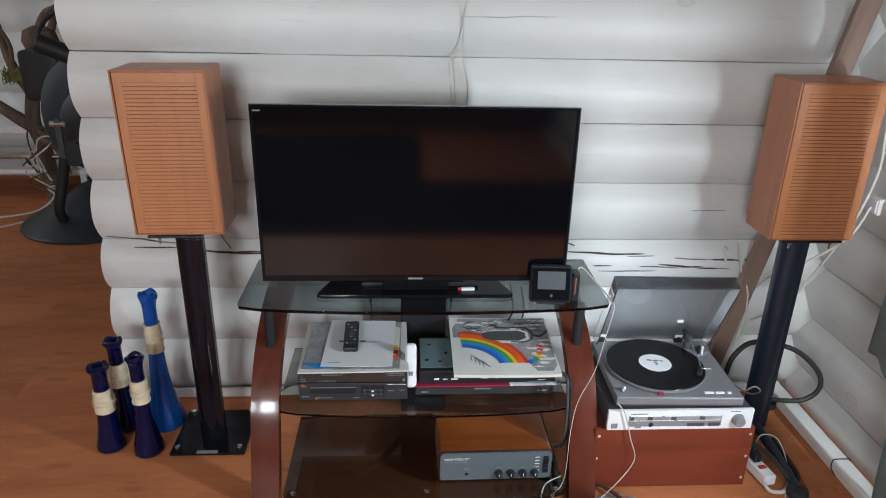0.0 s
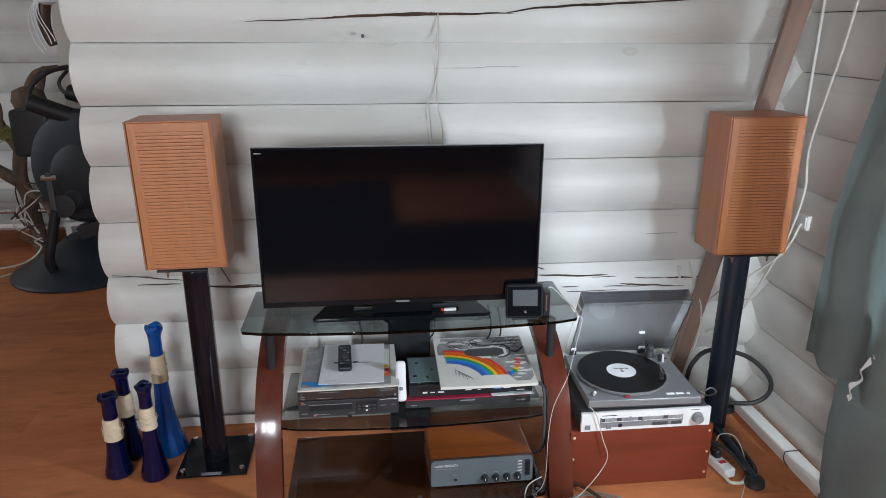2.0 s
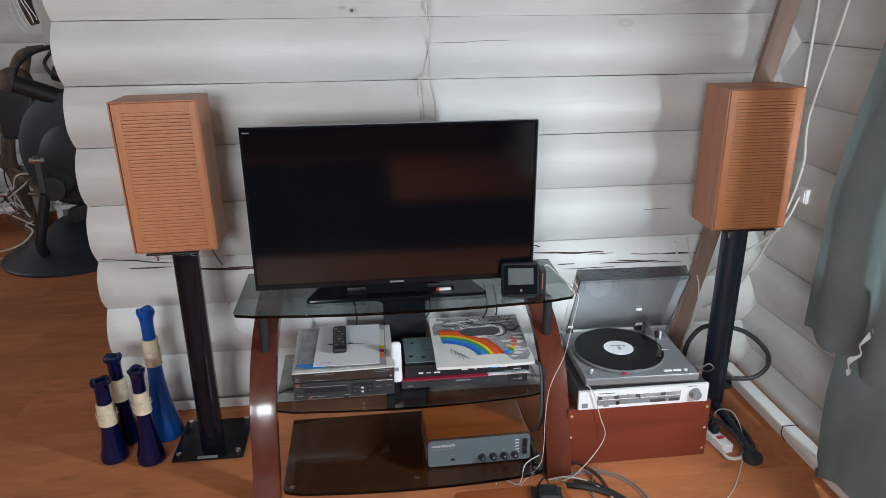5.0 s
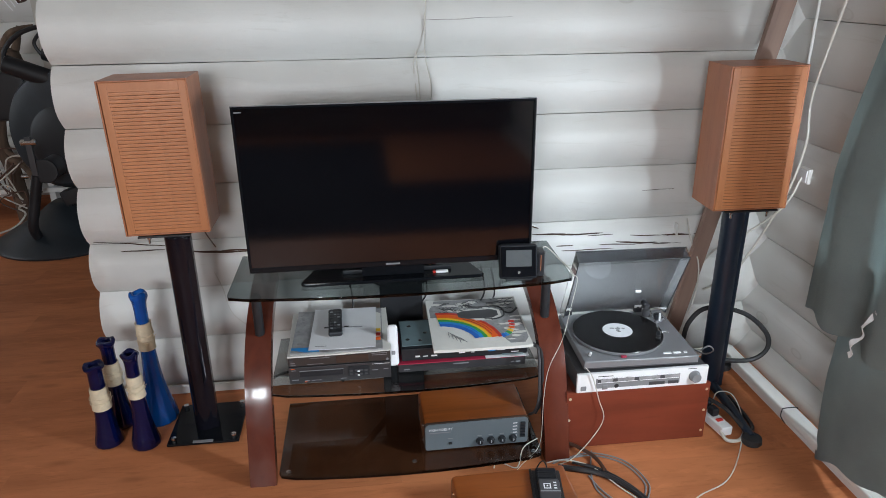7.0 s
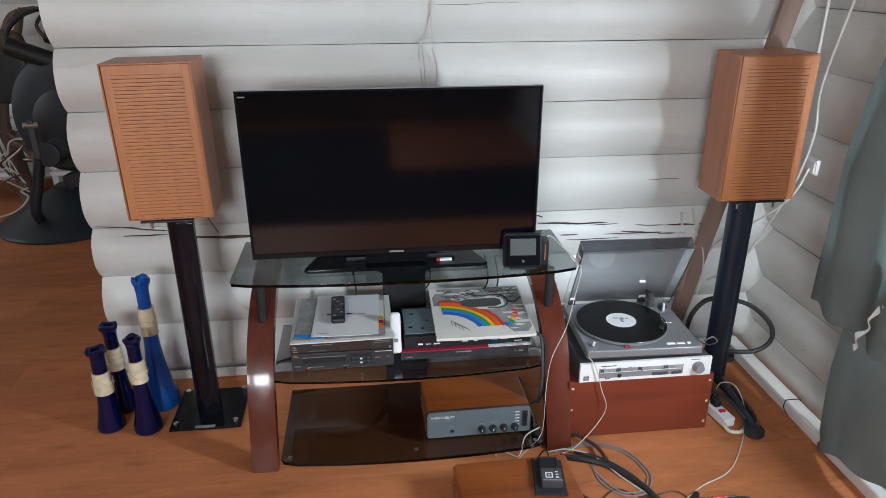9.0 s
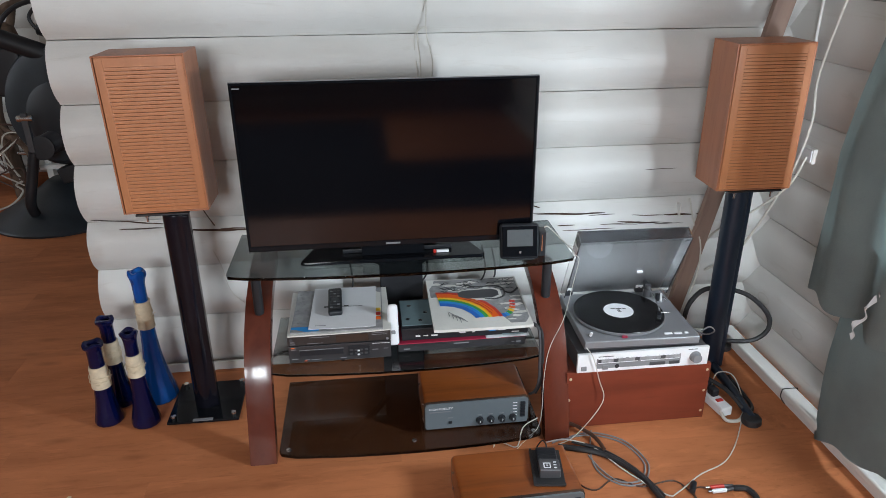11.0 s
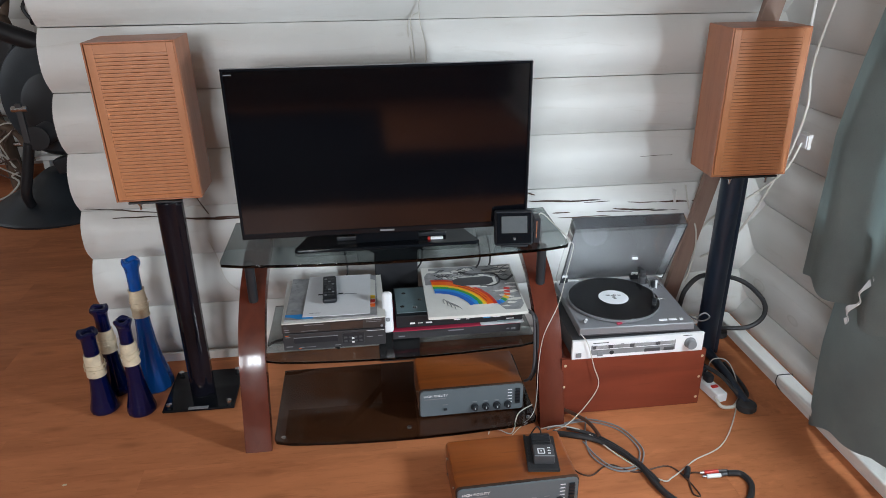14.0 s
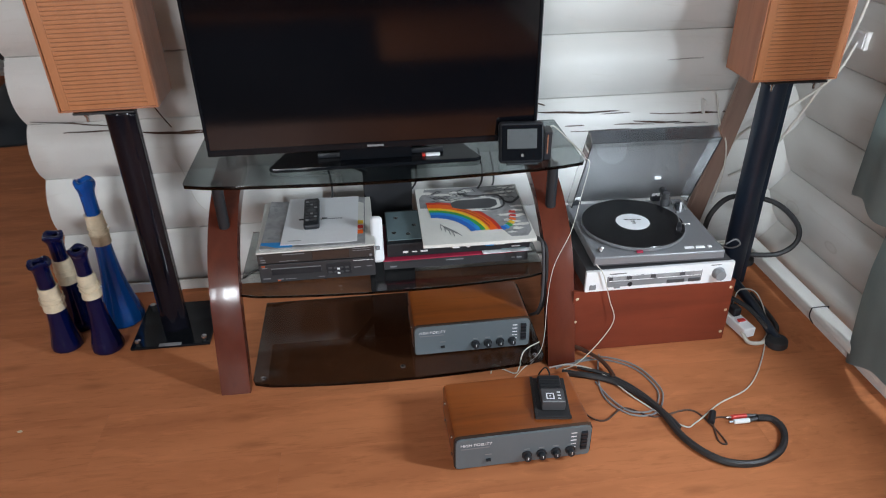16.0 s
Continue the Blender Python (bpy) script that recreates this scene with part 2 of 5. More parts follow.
# ---- builders ----
def mesh_of(name, bm, mat):
    """A mesh whose flat faces stay flat and whose rounded edges shade softly: normals weighted by area."""
    bm.normal_update()
    bend = math.cos(radians(40))
    normals = []
    area = {f: max(f.calc_area(), 1e-12) for f in bm.faces}
    for f in bm.faces:
        for v in f.verts:
            total = Vector()
            for g in v.link_faces:
                if g is f or f.normal.dot(g.normal) > bend:
                    total += g.normal * area[g]
            normals.append(total.normalized() if total.length > 0 else f.normal.copy())
    me = bpy.data.meshes.new(name)
    bm.to_mesh(me)
    bm.free()
    me.materials.append(mat)
    me.shade_smooth()
    me.normals_split_custom_set(normals)
    return me


def part(name, bm, mat, parent=None, label=""):
    ob = new(name, mesh_of(name, bm, mat))
    if parent is not None:
        ob.parent = parent
    if label:
        ob["label"] = label
    return ob


def thing(name, at, label, category, group="", rz=0.0, kind=""):
    ob = new(name)
    ob.empty_display_size = 0.05
    ob.matrix_basis = pose(*at, 0, 0, rz)
    return tagged(ob, label, category, group, kind)


def solo(name, bm, mat, label, category, at=(0, 0, 0), group="", kind=""):
    ob = part(name, bm, mat)
    ob.location = at
    return tagged(ob, label, category, group, kind)


def box(x0, x1, y0, y1, z0, z1, bev=0.003, seg=2, bm=None, m=None):
    bm = bm or bmesh.new()
    made = bmesh.ops.create_cube(bm, size=1.0)["verts"]
    bmesh.ops.scale(bm, vec=(x1 - x0, y1 - y0, z1 - z0), verts=made)
    bmesh.ops.translate(bm, vec=((x0 + x1) / 2, (y0 + y1) / 2, (z0 + z1) / 2), verts=made)
    if m is not None:
        bmesh.ops.transform(bm, matrix=m, verts=made)
    if bev:
        edges = {e for v in made for e in v.link_edges}
        bmesh.ops.bevel(bm, geom=list(edges), offset=bev, segments=seg, affect="EDGES", profile=0.5)
    return bm


def lathe(profile, seg=32, bm=None, at=(0, 0, 0), m=None, ripple=0.0, folds=0):
    """profile: (radius, height) from the bottom to the top."""
    bm = bm or bmesh.new()
    rings = []
    for r, z in profile:
        ring = []
        for i in range(seg):
            a = 2 * math.pi * i / seg
            k = r * (1 + ripple * math.cos(folds * a)) if folds else r
            p = Vector((k * math.cos(a), k * math.sin(a), z))
            if m is not None:
                p = m @ p
            ring.append(bm.verts.new(p + Vector(at)))
        rings.append(ring)
    for a, b in zip(rings, rings[1:]):
        for i in range(seg):
            bm.faces.new((a[i], a[(i + 1) % seg], b[(i + 1) % seg], b[i]))
    bm.faces.new(rings[0][::-1])
    bm.faces.new(rings[-1])
    return bm


def rod(a, b, r, seg=16, bm=None):
    a, b = Vector(a), Vector(b)
    m = (b - a).to_track_quat("Z", "Y").to_matrix().to_4x4()
    e, h = min(r * 0.2, 0.004), (b - a).length
    return lathe([(r - e, 0), (r, e), (r, h - e), (r - e, h)], seg, bm, a, m)


def smooth(points, steps=6, closed=False):
    """A Catmull-Rom line through the points."""
    pts = [Vector(p) for p in points]
    out = []
    for i in range(len(pts) - 1):
        p0, p1, p2, p3 = pts[max(i - 1, 0)], pts[i], pts[i + 1], pts[min(i + 2, len(pts) - 1)]
        for s in range(steps):
            t = s / steps
            out.append(0.5 * ((2 * p1) + (p2 - p0) * t + (2 * p0 - 5 * p1 + 4 * p2 - p3) * t * t + (3 * p1 - p0 - 3 * p2 + p3) * t ** 3))
    return out + [pts[-1]]


def tube(points, r, seg=8, bm=None, steps=6, taper=None):
    bm = bm or bmesh.new()
    line = smooth(points, steps)
    side, rings = None, []
    for i, p in enumerate(line):
        d = (line[min(i + 1, len(line) - 1)] - line[max(i - 1, 0)])
        d = d.normalized() if d.length > 1e-9 else Vector((0, 0, 1))
        side = (side - d * side.dot(d)) if side is not None else d.orthogonal()
        side.normalize()
        up = d.cross(side)
        k = r if taper is None else r + (taper - r) * i / (len(line) - 1)
        rings.append([bm.verts.new(p + k * (math.cos(a) * side + math.sin(a) * up)) for a in (2 * math.pi * j / seg for j in range(seg))])
    for a, b in zip(rings, rings[1:]):
        for i in range(seg):
            bm.faces.new((a[i], a[(i + 1) % seg], b[(i + 1) % seg], b[i]))
    bm.faces.new(rings[0][::-1])
    bm.faces.new(rings[-1])
    return bm


def slab(outline, z0, z1, bev=0.003, bm=None, m=None):
    """An upright prism over a flat outline."""
    bm = bm or bmesh.new()
    low = [bm.verts.new((x, y, z0)) for x, y in outline]
    face = bm.faces.new(low)
    got = bmesh.ops.extrude_face_region(bm, geom=[face])["geom"]
    top = [v for v in got if isinstance(v, bmesh.types.BMVert)]
    bmesh.ops.translate(bm, vec=(0, 0, z1 - z0), verts=top)
    verts = low + top
    bmesh.ops.recalc_face_normals(bm, faces=list({f for v in verts for f in v.link_faces}))
    if m is not None:
        bmesh.ops.transform(bm, matrix=m, verts=verts)
    if bev:
        edges = [e for e in {e for v in low for e in v.link_edges} | {e for v in top for e in v.link_edges}
                 if e.calc_face_angle(0) > 1.0]
        bmesh.ops.bevel(bm, geom=edges, offset=bev, segments=2, affect="EDGES", profile=0.5)
    return bm


FACING = Matrix(((1, 0, 0, 0), (0, 0, -1, 0), (0, 1, 0, 0), (0, 0, 0, 1)))  # flat drawing (x, y) -> upright (x, z), facing -y


def letters(text, size, x, y, z, mat, parent, name="lettering", flat=False):
    cu = bpy.data.curves.new(name, "FONT")
    cu.body, cu.size, cu.extrude = text, size, 0.0003
    tmp = bpy.data.objects.new("tmp", cu)
    scene.collection.objects.link(tmp)
    me = bpy.data.meshes.new_from_object(tmp)
    bpy.data.objects.remove(tmp)
    me.materials.append(mat)
    me.transform((Matrix.Identity(4) if flat else FACING))
    me.transform(Matrix.Translation((x, y, z)))
    ob = new(name, me)
    ob.parent = parent
    return ob


def bars(cells, y, mat, parent, name="print_bar", depth=0.0006):
    """Small upright marks on a front that faces -y: (x0, x1, z0, z1)."""
    for x0, x1, z0, z1 in cells:
        part(name, box(x0, x1, y - depth, y + 0.0004, z0, z1, 0), mat, parent)

# ---- structure ----
WALL_Y, WALL_X, BULGE = 2.56, 1.45, 0.045
SEAMS_N = [-0.2, 0.0, 0.207, 0.408, 0.59, 0.793, 0.993, 1.195, 1.397, 1.598, 1.8, 2.0, 2.2, 2.4, 2.6]
SEAMS_E = [-0.1] + [0.1 + 0.2 * i for i in range(14)]


def log_mesh(length, height, seed, thick=0.17, steps=0, bulge=BULGE):
    """A log that lies along x from 0, its round face towards -y, its foot at z 0."""
    bm, n = bmesh.new(), 12
    steps = steps or max(2, int(length / 0.16))
    rings = []
    for i in range(steps + 1):
        x = length * i / steps
        gap = 0.004 + 0.008 * max(0.0, noise.noise(Vector((x * 1.3, seed * 3.3, 5.0))))
        ring = []
        for j in range(n + 1):
            a = j / n
            w = noise.noise(Vector((x * 1.7, a * 2.0, seed * 7.3))) * 0.004
            round_off = (1 - abs(2 * a - 1) ** 2.3)
            ring.append(bm.verts.new((x, -bulge * round_off - w * round_off, height * (gap + (1 - 2 * gap) * a) + w * 0.3)))
        ring += [bm.verts.new((x, thick, height * 0.988)), bm.verts.new((x, thick, height * 0.012))]
        rings.append(ring)
    k = n + 3
    for a, b in zip(rings, rings[1:]):
        for i in range(k):
            bm.faces.new((a[i], b[i], b[(i + 1) % k], a[(i + 1) % k]))
    bm.faces.new(rings[0])
    bm.faces.new(rings[-1][::-1])
    return bm


def log_wall(name, label, seams, runs, place, mat, bulge=BULGE):
    """runs: (from, to, lowest, highest) along the wall. place: the pose of a log's start."""
    wall = tagged(new(name), label, "log wall", kind="structure")
    for k, (z0, z1) in enumerate(zip(seams, seams[1:])):
        for a, b, lo, hi in runs:
            if lo - 0.1 < (z0 + z1) / 2 < hi + 0.1:
                ob = part("log", log_mesh(b - a, z1 - z0, k + 31 * len(name) + a, bulge=bulge), mat, wall)
                ob.matrix_basis = place(a, z0)
    return wall


wall_north = log_wall("wall_north", "white painted round log wall with dark drying cracks", SEAMS_N,
                      [(-1.047, 1.62, -1, 9)], lambda a, z: pose(a, WALL_Y, z), LOG_X)
wall_east = log_wall("wall_east", "white painted round log wall with a window opening", SEAMS_E,
                     [(-2.56, -1.35, -1, 9), (-1.35, -0.95, -1, 0.55), (-1.35, -0.95, 1.65, 9), (-0.95, 2.75, -1, 9), (2.75, 5.2, -1, 9)],
                     lambda a, z: pose(WALL_X - 0.010, -a, z, 0, 0, -90), LOG_Y, 0.034)
wall_south = log_wall("wall_south", "brown stained log wall with two window openings", SEAMS_N,
                      [(-1.45, 0.58, -1, 9), (0.58, 1.62, -1, 1.05), (0.58, 1.62, 2.45, 9), (1.62, 1.9, -1, 9), (1.9, 2.6, -1, 1.05), (1.9, 2.6, 2.45, 9), (2.6, 4.3, -1, 9)],
                      lambda a, z: pose(-a, -2.6, z, 0, 0, 180), LOG_BROWN)
wall_west = log_wall("wall_west", "brown stained log wall with two window openings", SEAMS_E,
                     [(-2.75, -0.05, -1, 9), (-0.05, 1.45, -1, 0.9), (-0.05, 1.45, 2.1, 9), (1.45, 3.75, -1, 9), (3.75, 4.65, -1, 0.9),
                      (3.75, 4.65, 2.1, 9), (4.65, 5.5, -1, 9)], lambda a, z: pose(-4.2, a, z, 0, 0, 90), LOG_BROWN_Y)
wall_far = log_wall("wall_far", "shaded white log wall of the room beyond", SEAMS_N, [(-4.4, 1.6, -1, 9)],
                    lambda a, z: pose(a, 5.3, z), LOG_X)
solo("ceiling", box(-4.4, 1.65, -2.8, 5.5, 2.6, 2.72, 0), PLASTER, "warm white flat ceiling", "ceiling", kind="structure")


def window(name, at, rz, w, h, lights, label):
    win = thing(name, at, label, "window", rz=rz, kind="structure")
    fr = bmesh.new()
    for x0, x1, z0, z1 in ((-w / 2, w / 2, 0, 0.05), (-w / 2, w / 2, h - 0.05, h), (-w / 2, -w / 2 + 0.05, 0.05, h - 0.05), (w / 2 - 0.05, w / 2, 0.05, h - 0.05)):
        box(x0, x1, 0.07, 0.13, z0, z1, 0.004, 1, fr)
    for i in range(1, lights):
        x = -w / 2 + w * i / lights
        box(x - 0.03, x + 0.03, 0.07, 0.13, 0.05, h - 0.05, 0.004, 1, fr)
    part("window_frame", fr, WHITE, win)
    part("window_sill", box(-w / 2 - 0.04, w / 2 + 0.04, -0.09, 0.07, -0.03, 0.0, 0.004), WHITE, win)
    for i in range(lights):
        x0 = -w / 2 + w * i / lights
        pane = part("pane", box(x0 + 0.04, x0 + w / lights - 0.04, 0.098, 0.102, 0.05, h - 0.05, 0), PANE, win)
        pane.visible_shadow = False
    return win


window("window_1", (1.45, 1.15, 0.7), -90, 0.40, 0.8, 1, "white framed window in the log wall")
window("window_2", (-1.1, -2.6, 1.2), 180, 1.04, 1.2, 3, "white framed three-light window in the log wall")
window("window_5", (-2.25, -2.6, 1.2), 180, 0.7, 1.2, 1, "white framed single window in the log wall")
window("window_3", (-4.2, 0.7, 1.1), 90, 1.5, 1.0, 2, "added white framed two-light window, out of view")
window("window_4", (-4.2, 4.2, 1.1), 90, 0.9, 1.0, 1, "added white framed window of the room beyond, out of view")

ground = solo("floor", box(-4.4, 1.65, -2.8, 5.5, -0.2, -0.006, 0), GAP, "orange-brown wood laminate floor of long planks", "floor", kind="structure")
solo("baseboard", box(1.309, 1.352, -2.5, 2.5, 0.0, 0.035, 0.003), WHITE, "white painted wooden baseboard", "baseboard", kind="structure")
solo("baseboard", box(-1.04, 1.37, 2.500, 2.512, 0.0, 0.035, 0.003), WHITE, "white painted wooden baseboard strip", "baseboard", kind="structure")


def log_face_y(z):
    """Where the north wall's face lies at a height."""
    for z0, z1 in zip(SEAMS_N, SEAMS_N[1:]):
        if z0 <= z < z1:
            return WALL_Y - BULGE * (1 - abs(2 * (z - z0) / (z1 - z0) - 1) ** 2.3)
    return WALL_Y


def crack(points, width):
    """A split in a log's face that runs out to a point at both ends."""
    bm, line = bmesh.new(), smooth([(x, 0, z) for x, z in points], 10)
    pairs = []
    for i, p in enumerate(line):
        t = i / (len(line) - 1)
        w = width * (0.08 + math.sin(math.pi * t) ** 0.7) * (0.65 + 0.6 * abs(noise.noise(Vector((p.x * 23, 3.1, width * 900)))))
        p.z += 0.003 * noise.noise(Vector((p.x * 14, 0.7, 2.0)))
        y0, y1 = log_face_y(p.z - w / 2), log_face_y(p.z + w / 2)
        pairs.append((bm.verts.new((p.x, y0 - 0.0030, p.z - w / 2)), bm.verts.new((p.x, y1 - 0.0030, p.z + w / 2)),
                      bm.verts.new((p.x, y1 + 0.006, p.z + w / 2)), bm.verts.new((p.x, y0 + 0.006, p.z - w / 2))))
    for a, b in zip(pairs, pairs[1:]):
        for i in range(4):
            bm.faces.new((a[i], b[i], b[(i + 1) % 4], a[(i + 1) % 4]))
    bmesh.ops.recalc_face_normals(bm, faces=bm.faces[:])
    part("crack", bm, CRACK, wall_north, "dark brown drying crack in the white log")


crack([(-0.30, 1.472), (-0.02, 1.487), (0.13, 1.488), (0.39, 1.493)], 0.013)
crack([(0.36, 1.494), (0.50, 1.513), (0.70, 1.524), (1.015, 1.541)], 0.010)
crack([(-0.49, 1.464), (-0.38, 1.468), (-0.27, 1.467)], 0.004)
crack([(0.518, 0.558), (0.603, 0.552), (0.696, 0.549), (0.788, 0.55)], 0.0065)
crack([(0.725, 0.542), (0.775, 0.543), (0.825, 0.544)], 0.003)
crack([(0.891, 0.537), (0.949, 0.534), (1.015, 0.533)], 0.003)
crack([(1.015, 0.534), (1.067, 0.531), (1.13, 0.529)], 0.006)
crack([(1.141, 0.531), (1.152, 0.53), (1.164, 0.529)], 0.004)
crack([(0.835, 0.517), (0.916, 0.508), (1.001, 0.506)], 0.0075)
crack([(0.771, 0.507), (0.836, 0.507), (0.913, 0.501)], 0.004)
crack([(0.979, 0.5), (1.02, 0.502), (1.053, 0.5)], 0.004)
crack([(0.628, 0.49), (0.729, 0.49), (0.83, 0.491)], 0.0035)
crack([(0.606, 0.509), (0.641, 0.51), (0.673, 0.511)], 0.004)
crack([(0.517, 0.583), (0.531, 0.579), (0.545, 0.575)], 0.003)
crack([(1.053, 0.499), (1.074, 0.498), (1.094, 0.496)], 0.0015)
crack([(-1.03, 0.602), (-0.911, 0.589), (-0.783, 0.576)], 0.003)
crack([(-0.941, 0.568), (-0.86, 0.568), (-0.791, 0.566)], 0.0035)
crack([(-0.72, 0.560), (-0.647, 0.554), (-0.587, 0.551), (-0.50, 0.551)], 0.0085)
crack([(-0.60, 0.556), (-0.54, 0.556), (-0.45, 0.552)], 0.004)
crack([(0.12, 1.315), (0.25, 1.318), (0.42, 1.322)], 0.0014)
crack([(0.92, 0.712), (0.98, 0.714), (1.04, 0.715)], 0.0012)
solo("nail", rod((-0.114, 2.512, 1.42), (-0.114, 2.500, 1.42), 0.006, 12), DARKGREY, "small dark nail head in the log wall", "nail")


# Unseen sheet, notched so the screen mirrors a dark middle with a brown patch.
solo("carpet", slab([(-2.5, 0.30), (-2.5, -2.3), (0.1, -2.3), (0.1, -0.83), (1.25, -0.83), (1.25, 0.30)], 0.0, 0.009, 0.003), CARPET, "unseen dark charcoal carpet that darkens the screen's reflection", "carpet")


# ---- loudspeakers ----
def loudspeaker(at, rz, tip, label):
    """Origin under the middle of the front's foot; w 0.249, d 0.158, h 0.461."""
    w, d, h = 0.249, 0.158, 0.461
    sp = thing("loudspeaker", at, label, "loudspeaker", "pair of loudspeakers", rz)
    sp.matrix_basis = pose(*at, 0, tip, rz)
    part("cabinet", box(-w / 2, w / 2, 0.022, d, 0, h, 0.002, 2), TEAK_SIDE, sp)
    rim = bmesh.new()
    for x0, x1, z0, z1 in ((-w / 2, -w / 2 + 0.005, 0, h), (w / 2 - 0.005, w / 2, 0, h), (-w / 2 + 0.005, w / 2 - 0.005, 0, 0.005), (-w / 2 + 0.005, w / 2 - 0.005, h - 0.005, h)):
        box(x0, x1, 0.0, 0.023, z0, z1, 0.0016, 2, rim)
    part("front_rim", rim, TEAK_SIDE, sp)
    # Dark brown sheet: the shade inside the gap is put into its colour.
    part("shadow_gap", box(-w / 2 + 0.006, w / 2 - 0.006, 0.0195, 0.026, 0.006, h - 0.006, 0), GAP_SHADE, sp)
    left, right, low, high = -w / 2 + 0.030, w / 2 - 0.025, 0.018, h - 0.032
    front = part("grille", box(left - 0.004, right + 0.004, 0.0092, 0.0190, low - 0.004, high + 0.004, 0), SLOT, sp, "louvred teak front grille")
    fr = bmesh.new()
    for x0, x1, z0, z1 in ((-w / 2 + 0.0075, left, 0.0055, h - 0.0055), (right, w / 2 - 0.0051, 0.0055, h - 0.0055),
                           (left, right, 0.0055, low), (left, right, high, h - 0.0055)):
        box(x0, x1, 0.001, 0.0185, z0, z1, 0.0006, 1, fr)
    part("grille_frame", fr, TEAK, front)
    count = 39
    pitch = (high - low) / count
    one = mesh_of("slat", box(left - 0.001, right + 0.001, -0.0052, 0.0052, -pitch * 0.472, pitch * 0.472, 0.0012, 2), TEAK)
    for i in range(count):
        ob = new("slat", one)
        ob.parent, ob.location = front, (0, 0.0072, low + pitch * (i + 0.5))
    return sp


loudspeaker((-0.6865, 2.248, 0.7240), -0.3, -0.85, "orange teak loudspeaker with louvred front on a black stand")
loudspeaker((1.161, 2.212, 0.7235), -1.3, -0.25, "orange teak loudspeaker with louvred front, white cables behind")


def speaker_stand(at, r, plate, feet, label, mat, top, lip):
    st = thing("speaker_stand", at, label, "speaker stand", "pair of speaker stands")
    pole = lathe([(r * 0.96, 0.016), (r, 0.02), (r, 0.712), (r * 0.96, 0.716)], 40)
    part("pole", pole, mat, st)
    part("pole_rib", box(r * 0.55, r * 1.08, -r * 0.75, -r * 0.35, 0.018, 0.712, 0.004), mat, st)
    part("top_plate", box(top[0], top[1], lip, lip + 0.15, 0.7165, 0.7222, 0.0015), MATTE, st)
    for x in (top[0] + 0.03, top[1] - 0.03):
        part("bolt", lathe([(0.0035, 0.696), (0.0035, 0.710), (0.0065, 0.711), (0.0065, 0.7165)], 10, at=(x, lip + 0.012, 0)), STEEL, st)
    if plate:
        x0, x1, y0, y1 = plate
        part("base_plate", box(x0, x1, y0, y1, 0.006, 0.016, 0.003), BEZEL, st, "black glass base plate")
        for x, y in ((x0 + 0.02, y0 + 0.02), (x1 - 0.02, y0 + 0.02), (x0 + 0.02, y1 - 0.02), (x1 - 0.02, y1 - 0.02)):
            part("spike", lathe([(0.002, 0.0), (0.007, 0.008), (0.007, 0.022), (0.009, 0.023), (0.009, 0.028), (0.004, 0.031)], 14, at=(x, y, 0)), STEEL, st)
        part("badge", box(-0.03, 0.035, y0 - 0.001, y0 + 0.012, 0.0155, 0.0172, 0), WIREGREY, st)
    for fx, fy in feet:
        leg = bmesh.new()
        tube([(0, 0, 0.03), (fx * 0.5, fy * 0.5, 0.032), (fx * 0.85, fy * 0.85, 0.024), (fx, fy, 0.022)], 0.017, 12, leg, taper=0.013)
        leg_ob = part("leg", leg, mat, st)
        part("rubber_foot", lathe([(0.029, 0), (0.033, 0.006), (0.031, 0.022), (0.02, 0.03)], 20, at=(fx, fy, 0)), RUBBER, leg_ob)
    return st


speaker_stand((-0.668, 2.275, 0), 0.040, (-0.114, 0.120, -0.105, 0.125), (), "glossy black column speaker stand on a glass base plate", PIANO, (-0.108, 0.045), -0.034)
speaker_stand((1.154, 2.285, 0), 0.037, None, ((-0.015, -0.335), (-0.1, 0.12), (0.12, 0.12)), "blue-black column speaker stand with spread feet", BLUEBLACK, (-0.08, 0.105), -0.078)


# ---- television stand ----
def bowed(x0, x1, front, back, bulge, n=16, r=0.025):
    """Outline of a shelf whose front edge bows towards -y, with rounded corners."""
    pts = [(x0, back), (x1, back)]
    for i in range(n + 1):
        t = i / n
        x = x1 + (x0 - x1) * t
        y = front - bulge * (1 - (2 * t - 1) ** 2)
        edge = min(x1 - x, x - x0)
        if edge < r:
            continue
        pts.append((x, y))
    pts.insert(2, (x1, front + r))
    pts.insert(3, (x1 - r * 0.3, front + r * 0.3))
    pts += [(x0 + r * 0.3, front + r * 0.3), (x0, front + r)]
    return pts


tv_stand = thing("tv_stand", (0.02, 2.2, 0), "black glass television stand with bowed mahogany legs", "tv stand")


def in_stand(pts):
    return [(x - 0.02, y - 2.2) for x, y in pts]


part("top_shelf", slab(in_stand(bowed(-0.522, 0.561, 2.137, 2.485, 0.035)), 0.537, 0.547, 0.002), SMOKE, tv_stand, "smoked glass top").visible_shadow = False
part("middle_shelf", slab(in_stand(bowed(-0.41, 0.445, 2.040, 2.40, 0.028)), 0.252, 0.260, 0.002), MIDSMOKE, tv_stand, "smoked glass shelf").visible_shadow = False
part("bottom_shelf", slab(in_stand(bowed(-0.394, 0.432, 1.940, 2.335, 0.026)), 0.020, 0.032, 0.003), DARKSMOKE, tv_stand, "dark smoked glass shelf").visible_shadow = False
BOW = [(1.943, 0.0), (1.974, 0.1), (2.008, 0.2), (2.045, 0.29), (2.10, 0.362), (2.185, 0.425), (2.275, 0.462), (2.36, 0.482), (2.45, 0.488)]
